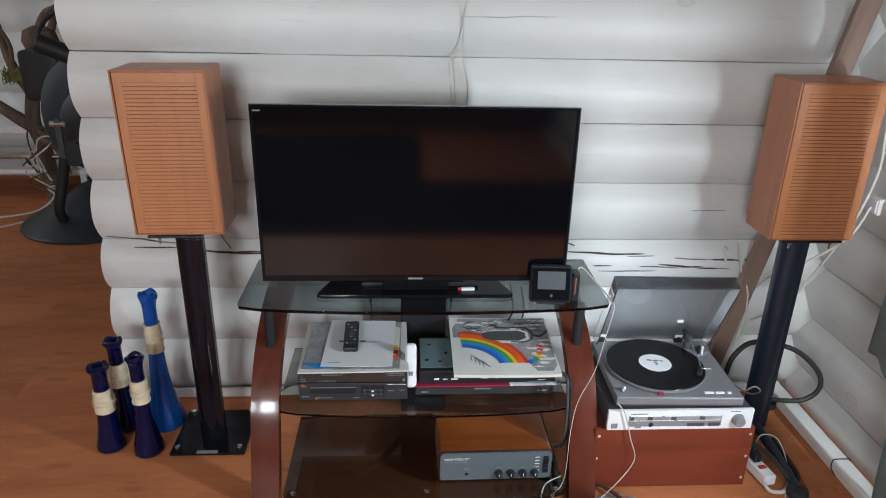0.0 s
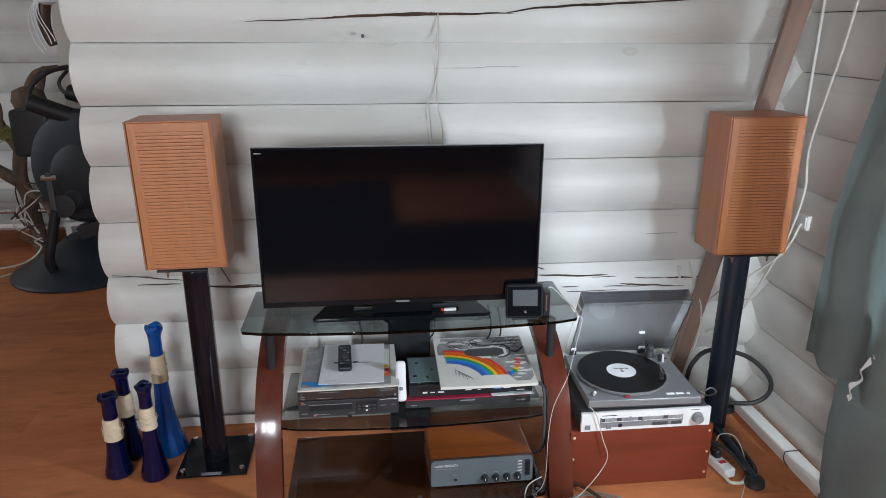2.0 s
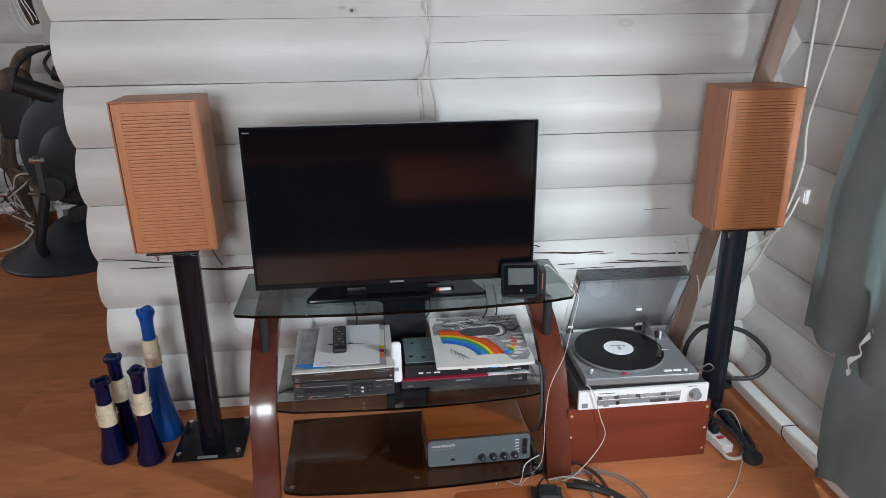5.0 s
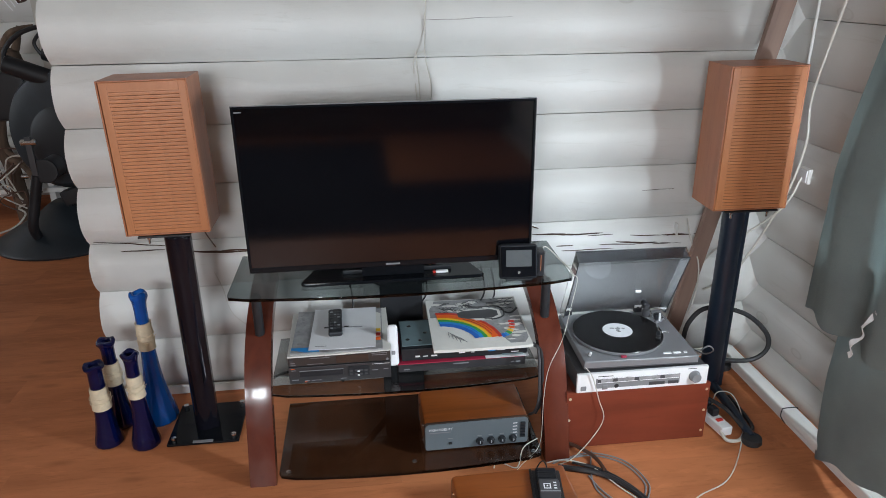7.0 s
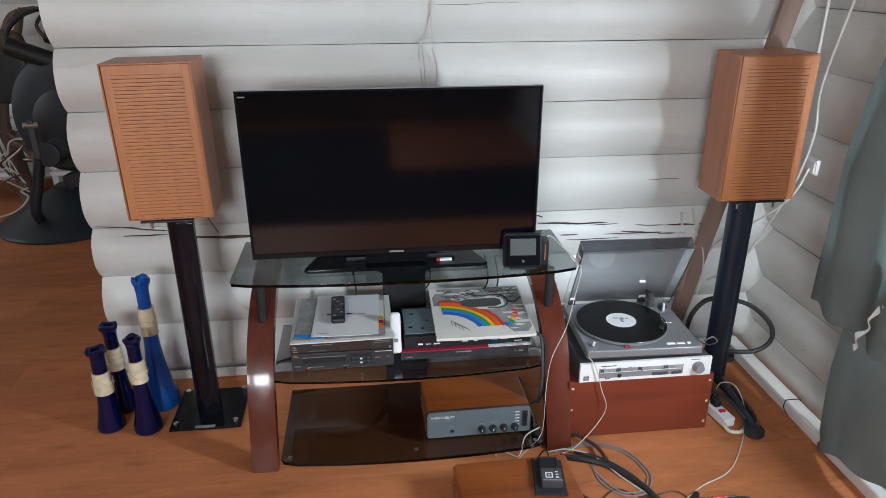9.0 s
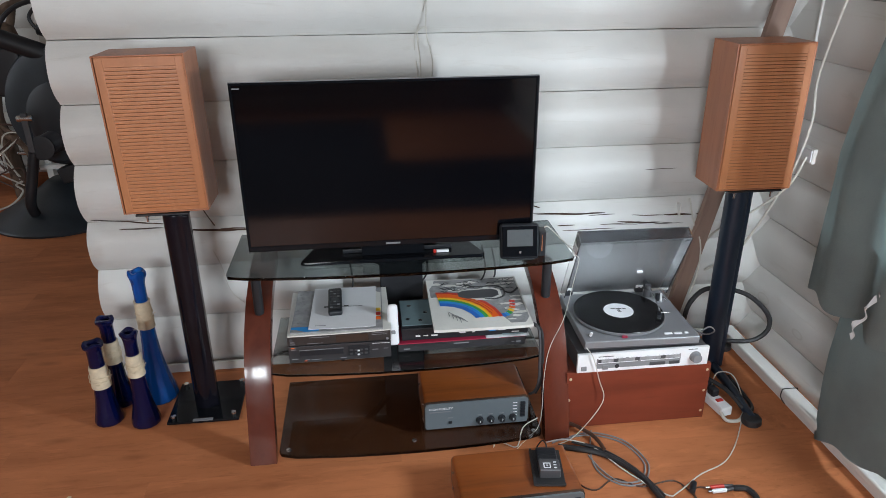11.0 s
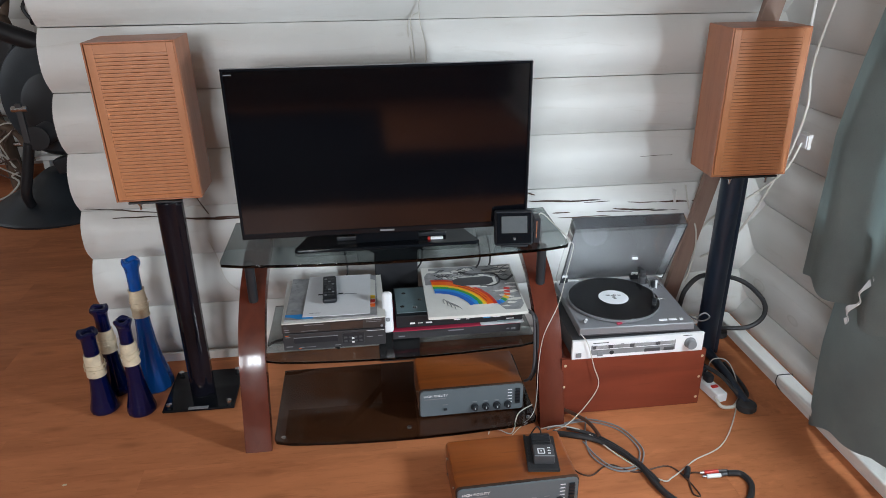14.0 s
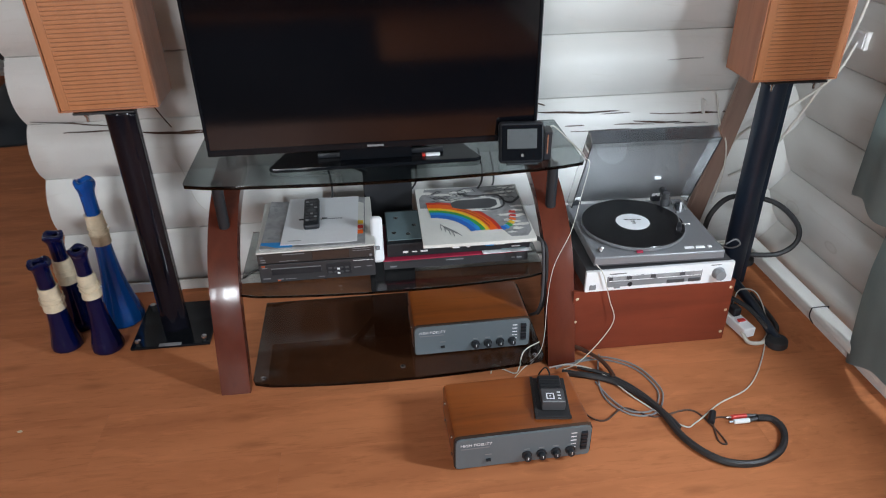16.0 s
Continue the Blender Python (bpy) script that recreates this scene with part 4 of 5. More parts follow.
# ---- amplifiers ----
def amplifier(at, rz, label):
    """Origin under the middle of the front; 0.338 wide, 0.195 deep, 0.1 high."""
    w, d, h = 0.338, 0.195, 0.102
    amp = thing("amplifier", at, label, "amplifier", "pair of wooden amplifiers", rz)
    wrap = bmesh.new()
    t, r = 0.010, 0.012
    outer = [(-w / 2, r), (-w / 2 + r * 0.3, r * 0.3), (-w / 2 + r, 0.003), (w / 2 - r, 0.003), (w / 2 - r * 0.3, r * 0.3), (w / 2, r),
             (w / 2, h - r), (w / 2 - r * 0.3, h - r * 0.3), (w / 2 - r, h), (-w / 2 + r, h), (-w / 2 + r * 0.3, h - r * 0.3), (-w / 2, h - r)]
    slab(outer, -d, -0.006, 0.002, wrap, FACING)
    part("wooden_case", wrap, AMPWOOD, amp, "walnut veneered case with rounded edges")
    k = 0.985
    inner = [(x * k, h / 2 + (z - h / 2) * 0.955) for x, z in outer]
    part("front_panel", slab(inner, -0.007, 0.0015, 0.002, None, FACING), GREYPANEL, amp, "slate grey metal front panel")
    edge = [(x * 1.004, h / 2 + (z - h / 2) * 1.01) for x, z in outer]
    part("case_edge", slab(edge, -0.012, -0.004, 0.001, None, FACING), CRACK, amp)
    letters("HIGH FIDELITY", 0.0115, -0.155, -0.002, 0.078, PAPER, amp)
    bars([(-0.153, -0.085, 0.069, 0.0715)], -0.0015, WIREGREY, amp)
    for i in range(4):
        x = 0.008 + 0.036 * i
        kn = part("knob", lathe([(0.0125, 0), (0.0125, 0.004), (0.0095, 0.005), (0.009, 0.016), (0.007, 0.018)], 20, at=(x, -0.0015, 0.029), m=Matrix.Rotation(radians(90), 4, "X")), BLACK, amp)
        part("pointer", box(x - 0.0008, x + 0.0008, -0.0202, -0.019, 0.029, 0.0365, 0), PAPER, kn)
        bars([(x - 0.007, x + 0.007, 0.046, 0.0485)], -0.0015, WIREGREY, amp)
    for i in range(5):
        z = 0.030 + 0.0118 * i
        part("rocker_switch", box(0.140, 0.156, -0.009, 0, z, z + 0.0088, 0.002), BLACK, amp)
        bars([(0.116, 0.130, z + 0.004, z + 0.0068)], -0.0015, PAPER, amp)
    part("toggle_switch", box(-0.093, -0.081, -0.008, 0, 0.026, 0.032, 0.002), BLACK, amp)
    bars([(-0.095, -0.079, 0.044, 0.0465)], -0.0015, WIREGREY, amp)
    for z in (0.022, 0.078):
        for y in (0.035, 0.15):
            part("side_screw", rod((-w / 2, y, z), (-w / 2 - 0.004, y, z), 0.004, 10), STEEL, amp)
    for x in (-0.14, 0.14):
        for y in (0.03, 0.155):
            part("foot", lathe([(0.009, 0), (0.01, 0.0045)], 12, at=(x, y, 0)), RUBBER, amp)
    return amp


amplifier((0.2285, 2.004, 0.032), 0.8, "walnut cased amplifier with grey front on the bottom shelf")
amplifier((0.291, 1.604, 0.0), 1.5, "walnut cased amplifier with grey front on the floor")
charger = thing("battery_charger", (0.378, 1.708, 0.102), "black charger on a thin rubber mat, on the walnut amplifier", "charger", rz=-7.5)
part("mat", box(-0.044, 0.044, -0.073, 0.073, 0, 0.006, 0.003, 2), RUBBER, charger)
part("mat_rim", slab([(-0.044, -0.073), (0.044, -0.073), (0.044, -0.066), (-0.037, -0.066), (-0.037, 0.073), (-0.044, 0.073)], 0.005, 0.010, 0.001), RUBBER, charger)
part("body", box(-0.028, 0.030, -0.012, 0.060, 0.006, 0.028, 0.006, 3), BLACK, charger)
face = part("face_plate", box(-0.026, 0.032, -0.048, 0.004, 0.006, 0.033, 0.004, 2), DARKGREY, charger)
part("face_trim", box(-0.024, 0.030, -0.046, -0.043, 0.0325, 0.0338, 0), WIREGREY, face)
for x0, x1, y0, y1 in ((-0.014, 0.006, -0.036, -0.033), (-0.014, 0.006, -0.018, -0.015), (-0.014, -0.011, -0.033, -0.018), (0.003, 0.006, -0.033, -0.018), (-0.006, -0.002, -0.027, -0.023)):
    part("dial_mark", box(x0, x1, y0, y1, 0.0325, 0.0337, 0), PAPER, face)
for j in range(3):
    part("dial_mark", box(0.014, 0.022, -0.036 + 0.011 * j, -0.032 + 0.011 * j, 0.0325, 0.0337, 0), PAPER, face)
for i in range(4):
    part("grip_rib", box(-0.024, 0.026, 0.014 + 0.010 * i, 0.019 + 0.010 * i, 0.0275, 0.0295, 0), MATTE, charger)
part("lead", tube([(0.004, 0.055, 0.018), (0.006, 0.075, 0.022), (-0.002, 0.10, 0.016), (-0.016, 0.118, -0.03), (-0.022, 0.128, -0.092)], 0.0022, 8), BLACK, charger)

# ---- record player on its box ----
crate = thing("wooden_box", (0.755, 2.0, 0), "red-brown veneered wooden box on the floor", "box")
part("front", box(-0.240, 0.240, 0, 0.016, 0.001, 0.213, 0.002), REDBOX, crate)
part("side", box(-0.236, -0.220, 0.016, 0.36, 0.001, 0.211, 0.002), REDBOX, crate)
part("side", box(0.220, 0.236, 0.016, 0.36, 0.001, 0.211, 0.002), REDBOX, crate)
part("top", box(-0.220, 0.220, 0.016, 0.36, 0.197, 0.211, 0.002), REDBOX, crate)
for x in (-0.228, 0.228):
    for z in (0.03, 0.11, 0.19):
        part("screw_cap", rod((x, 0.0, z), (x, -0.002, z), 0.005, 12), CREAM, crate)

rec = thing("receiver", (0.760, 1.994, 0.213), "silver stereo receiver with slim front and one knob", "receiver")
part("case", box(-0.212, 0.212, 0.008, 0.31, 0.004, 0.066, 0.002), DARKGREY, rec)
part("front_panel", box(-0.216, 0.216, 0, 0.012, 0.002, 0.068, 0.002), SILVER, rec)
part("dial_window", box(-0.155, 0.122, -0.001, 0.004, 0.014, 0.050, 0.001), WIREGREY, rec, "grey dial strip")
part("dial_strip", box(-0.15, 0.12, -0.0018, 0.002, 0.037, 0.047, 0), LIGHTGREY, rec)
for x0, x1 in ((-0.1, -0.085), (-0.03, -0.015), (0.055, 0.07), (-0.15, -0.14)):
    part("dial_mark", box(x0, x1, -0.0024, 0, 0.036, 0.048, 0), DARKGREY, rec)
bars([(-0.15, -0.02, 0.0335, 0.0352), (-0.01, 0.118, 0.0335, 0.0352), (-0.15, -0.06, 0.0485, 0.0500), (-0.05, 0.118, 0.0485, 0.0500)], -0.0012, SILVER, rec, "dial_line")
for x0, x1 in ((0.02, 0.072), (0.084, 0.118)):
    part("key_row", box(x0, x1, -0.003, 0, 0.014, 0.026, 0.001, 1), DARKGREY, rec)
for x in (-0.195, -0.125):
    part("push_button", box(x - 0.009, x + 0.009, -0.003, 0, 0.010, 0.026, 0.001, 1), WIREGREY, rec)
part("socket_hole", rod((-0.087, 0.001, 0.02), (-0.087, -0.002, 0.02), 0.008, 18), BLACK, rec)
part("knob", lathe([(0.019, 0), (0.019, 0.003), (0.0165, 0.004), (0.0158, 0.018), (0.014, 0.02)], 32, at=(0.170, 0, 0.035), m=Matrix.Rotation(radians(90), 4, "X")), WIREGREY, rec, "round grey tuning knob")
bars([(-0.15, -0.1, 0.056, 0.0585), (0.145, 0.175, 0.061, 0.063)], 0, DARKGREY, rec)
for x in (-0.18, 0.18):
    for y in (0.04, 0.27):
        part("foot", lathe([(0.012, 0), (0.013, 0.004)], 12, at=(x, y, 0)), RUBBER, rec)

TZ = 0.281
deckp = thing("record_player", (0.752, 2.000, TZ), "grey record player with open smoked lid and record", "record player", rz=-1.5)
part("base", box(-0.172, 0.172, 0.010, 0.315, 0.006, 0.014, 0.003), BLACK, deckp)
part("plinth", box(-0.186, 0.186, 0, 0.325, 0.011, 0.040, 0.004, 3), PLINTH, deckp)
part("plinth_strip", box(-0.184, 0.184, -0.001, 0.004, 0.013, 0.0165, 0), DARKGREY, deckp)
part("plinth_line", box(-0.184, 0.184, -0.0008, 0.004, 0.0335, 0.0350, 0), WIREGREY, deckp)
for x in (-0.15, 0.15):
    for y in (0.04, 0.28):
        part("foot", lathe([(0.014, 0), (0.016, 0.007)], 14, at=(x, y, 0)), RUBBER, deckp)
cx, cy = -0.026, 0.165
plat = part("platter", lathe([(0.146, 0.041), (0.150, 0.043), (0.151, 0.050), (0.148, 0.0525)], 72, at=(cx, cy, 0)), PLINTH, deckp, "silver rimmed platter")
part("strobe_lamp", box(-0.064, -0.046, 0.010, 0.019, 0.040, 0.047, 0.002), PINK, deckp, "pink strobe lamp")
part("spindle", rod((cx, cy, 0.05), (cx, cy, 0.063), 0.0035, 10), STEEL, plat)
arm = part("tonearm", tube([(0.115, 0.290, 0.080), (0.112, 0.235, 0.079), (0.106, 0.170, 0.073), (0.099, 0.122, 0.066)], 0.0024, 10), STEEL, deckp, "grey tonearm")
part("headshell", box(-0.007, 0.007, -0.020, 0.014, -0.006, 0.004, 0.002, 1, m=Matrix.Translation((0.092, 0.108, 0.065)) @ Matrix.Rotation(radians(-24), 4, "Z")), BLACK, arm)
part("finger_lift", rod((0.098, 0.112, 0.068), (0.122, 0.100, 0.074), 0.0018, 8), STEEL, arm)
part("cartridge", box(-0.007, 0.007, -0.009, 0.009, -0.014, -0.005, 0.001, 1, m=Matrix.Translation((0.092, 0.108, 0.065)) @ Matrix.Rotation(radians(-24), 4, "Z")), SILVER, arm)
part("counterweight", rod((0.115, 0.286, 0.081), (0.1165, 0.312, 0.081), 0.011, 20), BLACK, arm)
part("weight_cap", rod((0.1165, 0.316, 0.081), (0.117, 0.321, 0.081), 0.008, 16), STEEL, arm)
part("arm_base", lathe([(0.034, 0.040), (0.034, 0.044), (0.031, 0.046)], 32, at=(0.135, 0.262, 0)), WIREGREY, deckp)
part("arm_pivot", lathe([(0.015, 0.045), (0.014, 0.070), (0.010, 0.072), (0.010, 0.088)], 24, at=(0.115, 0.276, 0)), DARKGREY, deckp)
part("arm_rest", rod((0.148, 0.235, 0.04), (0.146, 0.232, 0.074), 0.004, 10), SILVER, deckp)
part("skate_dial", lathe([(0.012, 0.045), (0.012, 0.056), (0.009, 0.058)], 20, at=(0.150, 0.262, 0)), STEEL, deckp)
part("skate_dial", lathe([(0.008, 0.045), (0.008, 0.066), (0.006, 0.068)], 16, at=(0.138, 0.240, 0)), BLACK, deckp)
part("cue_lever", tube([(0.150, 0.262, 0.054), (0.158, 0.235, 0.056), (0.160, 0.215, 0.056)], 0.0022, 8), STEEL, deckp)
part("speed_lever", box(-0.166, -0.158, 0.024, 0.044, 0.040, 0.046, 0.002), STEEL, deckp)
part("speed_knob", rod((-0.162, 0.028, 0.045), (-0.160, 0.021, 0.060), 0.004, 10), SILVER, deckp)
for x0, x1 in ((0.078, 0.104), (0.110, 0.135), (0.145, 0.156)):
    part("key", box(x0, x1, 0.020, 0.029, 0.039, 0.043, 0.001, 1), PAPER, deckp)
lm = Matrix.Translation((0, 0.330, 0.046)) @ Matrix.Rotation(radians(27), 4, "X")
lid = part("lid", box(-0.182, 0.186, -0.0015, 0.0015, 0.0, 0.328, 0.0008, 1, m=lm), LID, deckp, "smoked acrylic lid, hinged open")
for x in (-0.1805, 0.1845):
    rim = slab([(0.0, -0.0015), (0.327, -0.0015), (0.327, -0.044), (0.03, -0.044)], -0.0014, 0.0014, 0.0, None, lm @ Matrix(((0, 0, 1, x), (0, 1, 0, 0), (1, 0, 0, 0), (0, 0, 0, 1))))
    part("lid_side", rim, LID, lid).visible_shadow = False
    part("lid_edge", rod(lm @ Vector((x, -0.044, 0.03)), lm @ Vector((x, -0.044, 0.327)), 0.0016, 8), MATTE, lid)
part("lid_front", box(-0.179, 0.183, -0.044, -0.0016, 0.3245, 0.3275, 0.0008, 1, m=lm), LID, lid).visible_shadow = False
part("lid_edge", rod(lm @ Vector((-0.182, 0.0, 0.328)), lm @ Vector((0.186, 0.0, 0.328)), 0.0016, 8), MATTE, lid)
part("lid_edge", rod(lm @ Vector((-0.182, -0.044, 0.326)), lm @ Vector((0.186, -0.044, 0.326)), 0.0012, 8), MATTE, lid)
lid.visible_shadow = False
for x in (-0.155, 0.100):
    part("hinge", box(x - 0.014, x + 0.014, 0.312, 0.332, 0.040, 0.056, 0.003), BLACK, deckp)
    part("hinge_plate", box(x - 0.012, x + 0.012, -0.006, -0.002, 0.006, 0.026, 0.001, 1, m=lm), SILVER, lid)
    part("hinge_screw", rod(lm @ Vector((x, -0.006, 0.016)), lm @ Vector((x, -0.009, 0.016)), 0.004, 12), BLACK, lid)
part("lid_catch", box(0.068, 0.088, -0.010, -0.002, 0.105, 0.113, 0.001, 1, m=lm), SILVER, lid)
record = thing("vinyl_record", (0.752 + cx + 0.0262 * cy, 2.000 + cy - 0.0262 * cx, TZ + 0.0525), "black vinyl record with white label on the platter", "record", rz=-8)
grooves = [(0.1485, 0.0)]
for i in range(24):
    r = 0.147 - 0.0040 * i
    grooves += [(r, 0.0020 + (0.0002 if i % 2 else 0.0))]
part("disc", lathe(grooves + [(0.050, 0.0020)], 96), VINYL, record)
part("label", lathe([(0.0495, 0.0016), (0.049, 0.0026)], 48), PAPER, record, "white paper label")
for x0, x1, y0, y1 in ((-0.024, -0.010, 0.010, 0.015), (-0.006, 0.012, 0.010, 0.015), (0.016, 0.026, 0.010, 0.015), (-0.004, 0.006, -0.004, 0.003), (-0.002, 0.008, -0.012, -0.007)):
    part("print_bar", box(x0, x1, y0, y1, 0.0025, 0.0030, 0), PRINT, record)


# ---- blue vases ----
def vase(x, y, h, r, neck, mat, label, band, seed=0):
    """neck: the neck's radius over the foot's; band: where the wrapping sits, as parts of the height."""
    v = thing("vase", (x, y, 0), label, "vase", "blue glass vases", rz=seed * 70)
    k = lambda t: r * (neck + (1 - neck) * t)
    n = r * neck
    prof = [(r * 0.80, 0.0), (r * 0.96, 0.004), (r, 0.035), (k(0.93), 0.075), (k(0.68), 0.15), (k(0.42), 0.25), (k(0.24), 0.36), (k(0.12), 0.48), (k(0.04), 0.62), (n, 0.76),
            (n * 0.98, 0.86), (n * 1.02, 0.905), (n * 1.16, 0.938), (n * 1.33, 0.960), (n * 1.38, 0.976), (n * 1.28, 0.990), (n * 1.02, 0.996), (n * 0.66, 0.985), (n * 0.52, 0.95), (n * 0.6, 0.88), (n * 0.6, 0.1)]
    prof = [(p, q * h if q > 0.004 else q) for p, q in prof]
    line = smooth([(p, 0, q) for p, q in prof], 3)
    bm = lathe([(max(0.002, p.x), p.z) for p in line], 84, ripple=0.012, folds=14)
    for q in bm.verts:
        t = q.co.z / h
        if t > 0.90:
            a, out = math.atan2(q.co.y, q.co.x), math.hypot(q.co.x, q.co.y) / n
            lobe = math.cos(3 * a + 1.3 * seed) * (t - 0.90) / 0.10
            q.co.z -= 0.0065 * lobe * max(0.0, out - 0.5)
            q.co.x *= 1 + 0.07 * lobe
            q.co.y *= 1 + 0.07 * lobe
    part("glass_body", bm, mat, v)
    z0, z1 = band[0] * h, band[1] * h
    wrap = []
    for i in range(9):
        z = z0 + (z1 - z0) * i / 8
        rr = next((p + (c - p) * (z - q) / (d - q) for (p, q), (c, d) in zip(prof, prof[1:]) if q <= z <= d and d > q), r)
        wrap.append((rr * 1.04 + 0.0035 + 0.001 * math.sin(i * 2.1 + seed), z))
    sleeve = part("raffia_band", lathe(wrap, 22), CREAM, v, "cream raffia band tied round the neck")
    for i in range(2):
        z = z0 + (z1 - z0) * (0.35 + 0.2 * i)
        rr = wrap[4][0] * 1.02 + 0.002
        part("raffia_tie", tube([(rr * math.cos(a), rr * math.sin(a), z + 0.002 * math.sin(3 * a)) for a in (0.35 * j for j in range(19))], 0.0016, 5, steps=2), CREAM, sleeve)
    for i in range(3):
        a = -1.6 - seed * 1.2 + i * 1.3
        rr = wrap[4][0]
        z = z0 + (z1 - z0) * (0.25 + 0.2 * i)
        part("raffia_end", tube([(rr * math.cos(a), rr * math.sin(a), z), ((rr + 0.010) * math.cos(a + 0.3), (rr + 0.010) * math.sin(a + 0.3), z + 0.006)], 0.0012, 5), CREAM, sleeve)
    return v


vase(-0.981, 2.232, 0.305, 0.045, 0.51, COBALT, "dark cobalt glass vase with a wide cream raffia band", (0.46, 0.715), 0)
vase(-0.855, 2.207, 0.352, 0.046, 0.44, COBALT, "dark cobalt glass vase with a narrow cream band", (0.54, 0.76), 1)
vase(-0.970, 2.335, 0.336, 0.046, 0.47, COBALT, "deep blue glass vase with a cream band behind the others", (0.50, 0.74), 2)
vase(-0.847, 2.352, 0.494, 0.063, 0.335, AZURE, "tall bright blue glass vase with a cream band", (0.575, 0.775), 3)

# ---- corner by the window ----
lean = solo("leaning_board", slab([(-0.028, 0.0), (0.028, 0.0), (0.031, 1.1), (0.036, 1.85), (-0.042, 1.85), (-0.032, 1.1)], -0.012, 0.012, 0.003, None, FACING), BOARD, "brown stained board leaning in the corner", "board")
lean.matrix_basis = Matrix.Translation((1.052, 2.478, 0.004)) @ Matrix.Rotation(radians(10.3), 4, "Y") @ Matrix.Rotation(radians(2.4), 4, "X")
solo("corner_conduit", rod((1.393, 2.385, 1.16), (1.393, 2.385, 2.59), 0.005, 12), WHITE, "white plastic cable conduit in the corner", "conduit")
solo("wall_rail", box(1.288, 1.340, -2.45, 2.475, 0.036, 0.064, 0.007, 3), WHITE, "white painted rail along the foot of the log wall", "rail")
for y in (2.03, 0.9):
    solo("rail_clip", tube([(1.342, y, 0.036), (1.342, y, 0.060), (1.336, y, 0.0662), (1.292, y, 0.0662), (1.286, y, 0.060), (1.286, y, 0.034), (1.306, y, 0.004)], 0.0018, 6, steps=3), BLACK, "thin black wire clip round the white rail", "clip")
sock = thing("wall_socket", (1.392, 2.305, 0.806), "small white surface mounted wall box", "wall socket")
part("housing", box(0, 0.05, -0.029, 0.029, -0.026, 0.026, 0.004), WHITE, sock)
part("cover", box(-0.004, 0.001, -0.024, 0.024, -0.021, 0.021, 0.002), PAPER, sock)

strip = thing("power_strip", (1.060, 2.075, 0.0), "white power strip with red switch and black plugs", "power strip", rz=10)
part("housing", box(-0.021, 0.021, -0.085, 0.10, 0.002, 0.036, 0.005, 3), PAPER, strip)
part("switch", box(-0.012, 0.012, -0.048, -0.034, 0.035, 0.040, 0.002), RED, strip)
part("plug", box(-0.014, 0.014, 0.02, 0.06, 0.035, 0.070, 0.008, 3), BLACK, strip)
part("plug", box(-0.014, 0.014, -0.022, 0.012, 0.035, 0.066, 0.008, 3), BLACK, strip)


def cable(points, r, mat, label, name="cable"):
    return solo(name, tube(points, r, 8), mat, label, "cable", group="loose cables")


FLAT = 0.004


def on_floor(points, z):
    return [(x, y, z) for x, y in points]


cable(on_floor([(0.47, 1.905), (0.60, 1.851), (0.68, 1.745), (0.71, 1.62), (0.767, 1.542), (0.848, 1.522), (0.925, 1.552), (0.968, 1.61), (0.962, 1.655), (0.925, 1.664)], 0.0095), 0.009, RUBBER, "thick black cable curling over the floor")
cable([(0.52, 1.92, 0.012), (0.60, 1.868, 0.012), (0.66, 1.79, 0.012), (0.70, 1.70, 0.01), (0.715, 1.66, 0.006)], 0.006, RUBBER, "black cable beside the thick one")
cable([(1.07, 2.1, 0.05), (1.12, 2.16, 0.06), (1.175, 2.15, 0.05), (1.165, 2.051, 0.006), (1.06, 1.887, FLAT), (0.964, 1.782, FLAT), (0.857, 1.733, FLAT), (0.766, 1.675, FLAT),
       (0.724, 1.669, FLAT), (0.642, 1.78, FLAT), (0.574, 1.886, 0.014), (0.497, 1.921, 0.02), (0.44, 1.93, 0.008)], 0.002, WIRE, "thin white cable winding over the floor")
cable(on_floor([(0.46, 1.93), (0.504, 1.947), (0.598, 1.964), (0.688, 1.914), (0.724, 1.819), (0.71, 1.761), (0.67, 1.719), (0.608, 1.725), (0.562, 1.788), (0.567, 1.874), (0.601, 1.974)], 0.0034), 0.0025, WIREGREY, "grey cable looped on the floor")
cable(on_floor([(0.49, 1.94), (0.59, 1.953), (0.678, 1.905), (0.712, 1.819), (0.70, 1.766), (0.665, 1.73), (0.61, 1.737), (0.575, 1.79), (0.555, 1.86)], 0.0034), 0.0025, WIREGREY, "grey cable looped on the floor")
cable(on_floor([(0.45, 1.86), (0.486, 1.751), (0.531, 1.712), (0.6, 1.75), (0.667, 1.709), (0.769, 1.721), (0.801, 1.662), (0.811, 1.598), (0.794, 1.61), (0.818, 1.682), (0.87, 1.676)], 0.0028), 0.0025, WIREBROWN, "thin brown cable on the floor")
cable(on_floor([(0.505, 2.02), (0.545, 1.99), (0.585, 1.94), (0.6, 1.9), (0.605, 1.86)], 0.02), 0.006, WIREBROWN, "dark cable hanging to the floor")
cable([(0.27, 1.93, 0.005), (0.283, 1.953, 0.012), (0.31, 1.94, 0.008), (0.345, 1.925, 0.006), (0.37, 1.96, 0.05), (0.412, 1.95, 0.09)], 0.0018, WIRE, "thin white cable before the bottom shelf")
cable([(0.56, 2.16, 0.552), (0.566, 2.13, 0.555), (0.562, 2.118, 0.535), (0.537, 2.08, 0.484), (0.493, 2.01, 0.407), (0.447, 1.985, 0.32), (0.434, 1.98, 0.217), (0.424, 1.965, 0.055), (0.36, 1.93, 0.01), (0.33, 1.9, 0.005)], 0.0011, WIRE, "white cable hanging down over the stand")
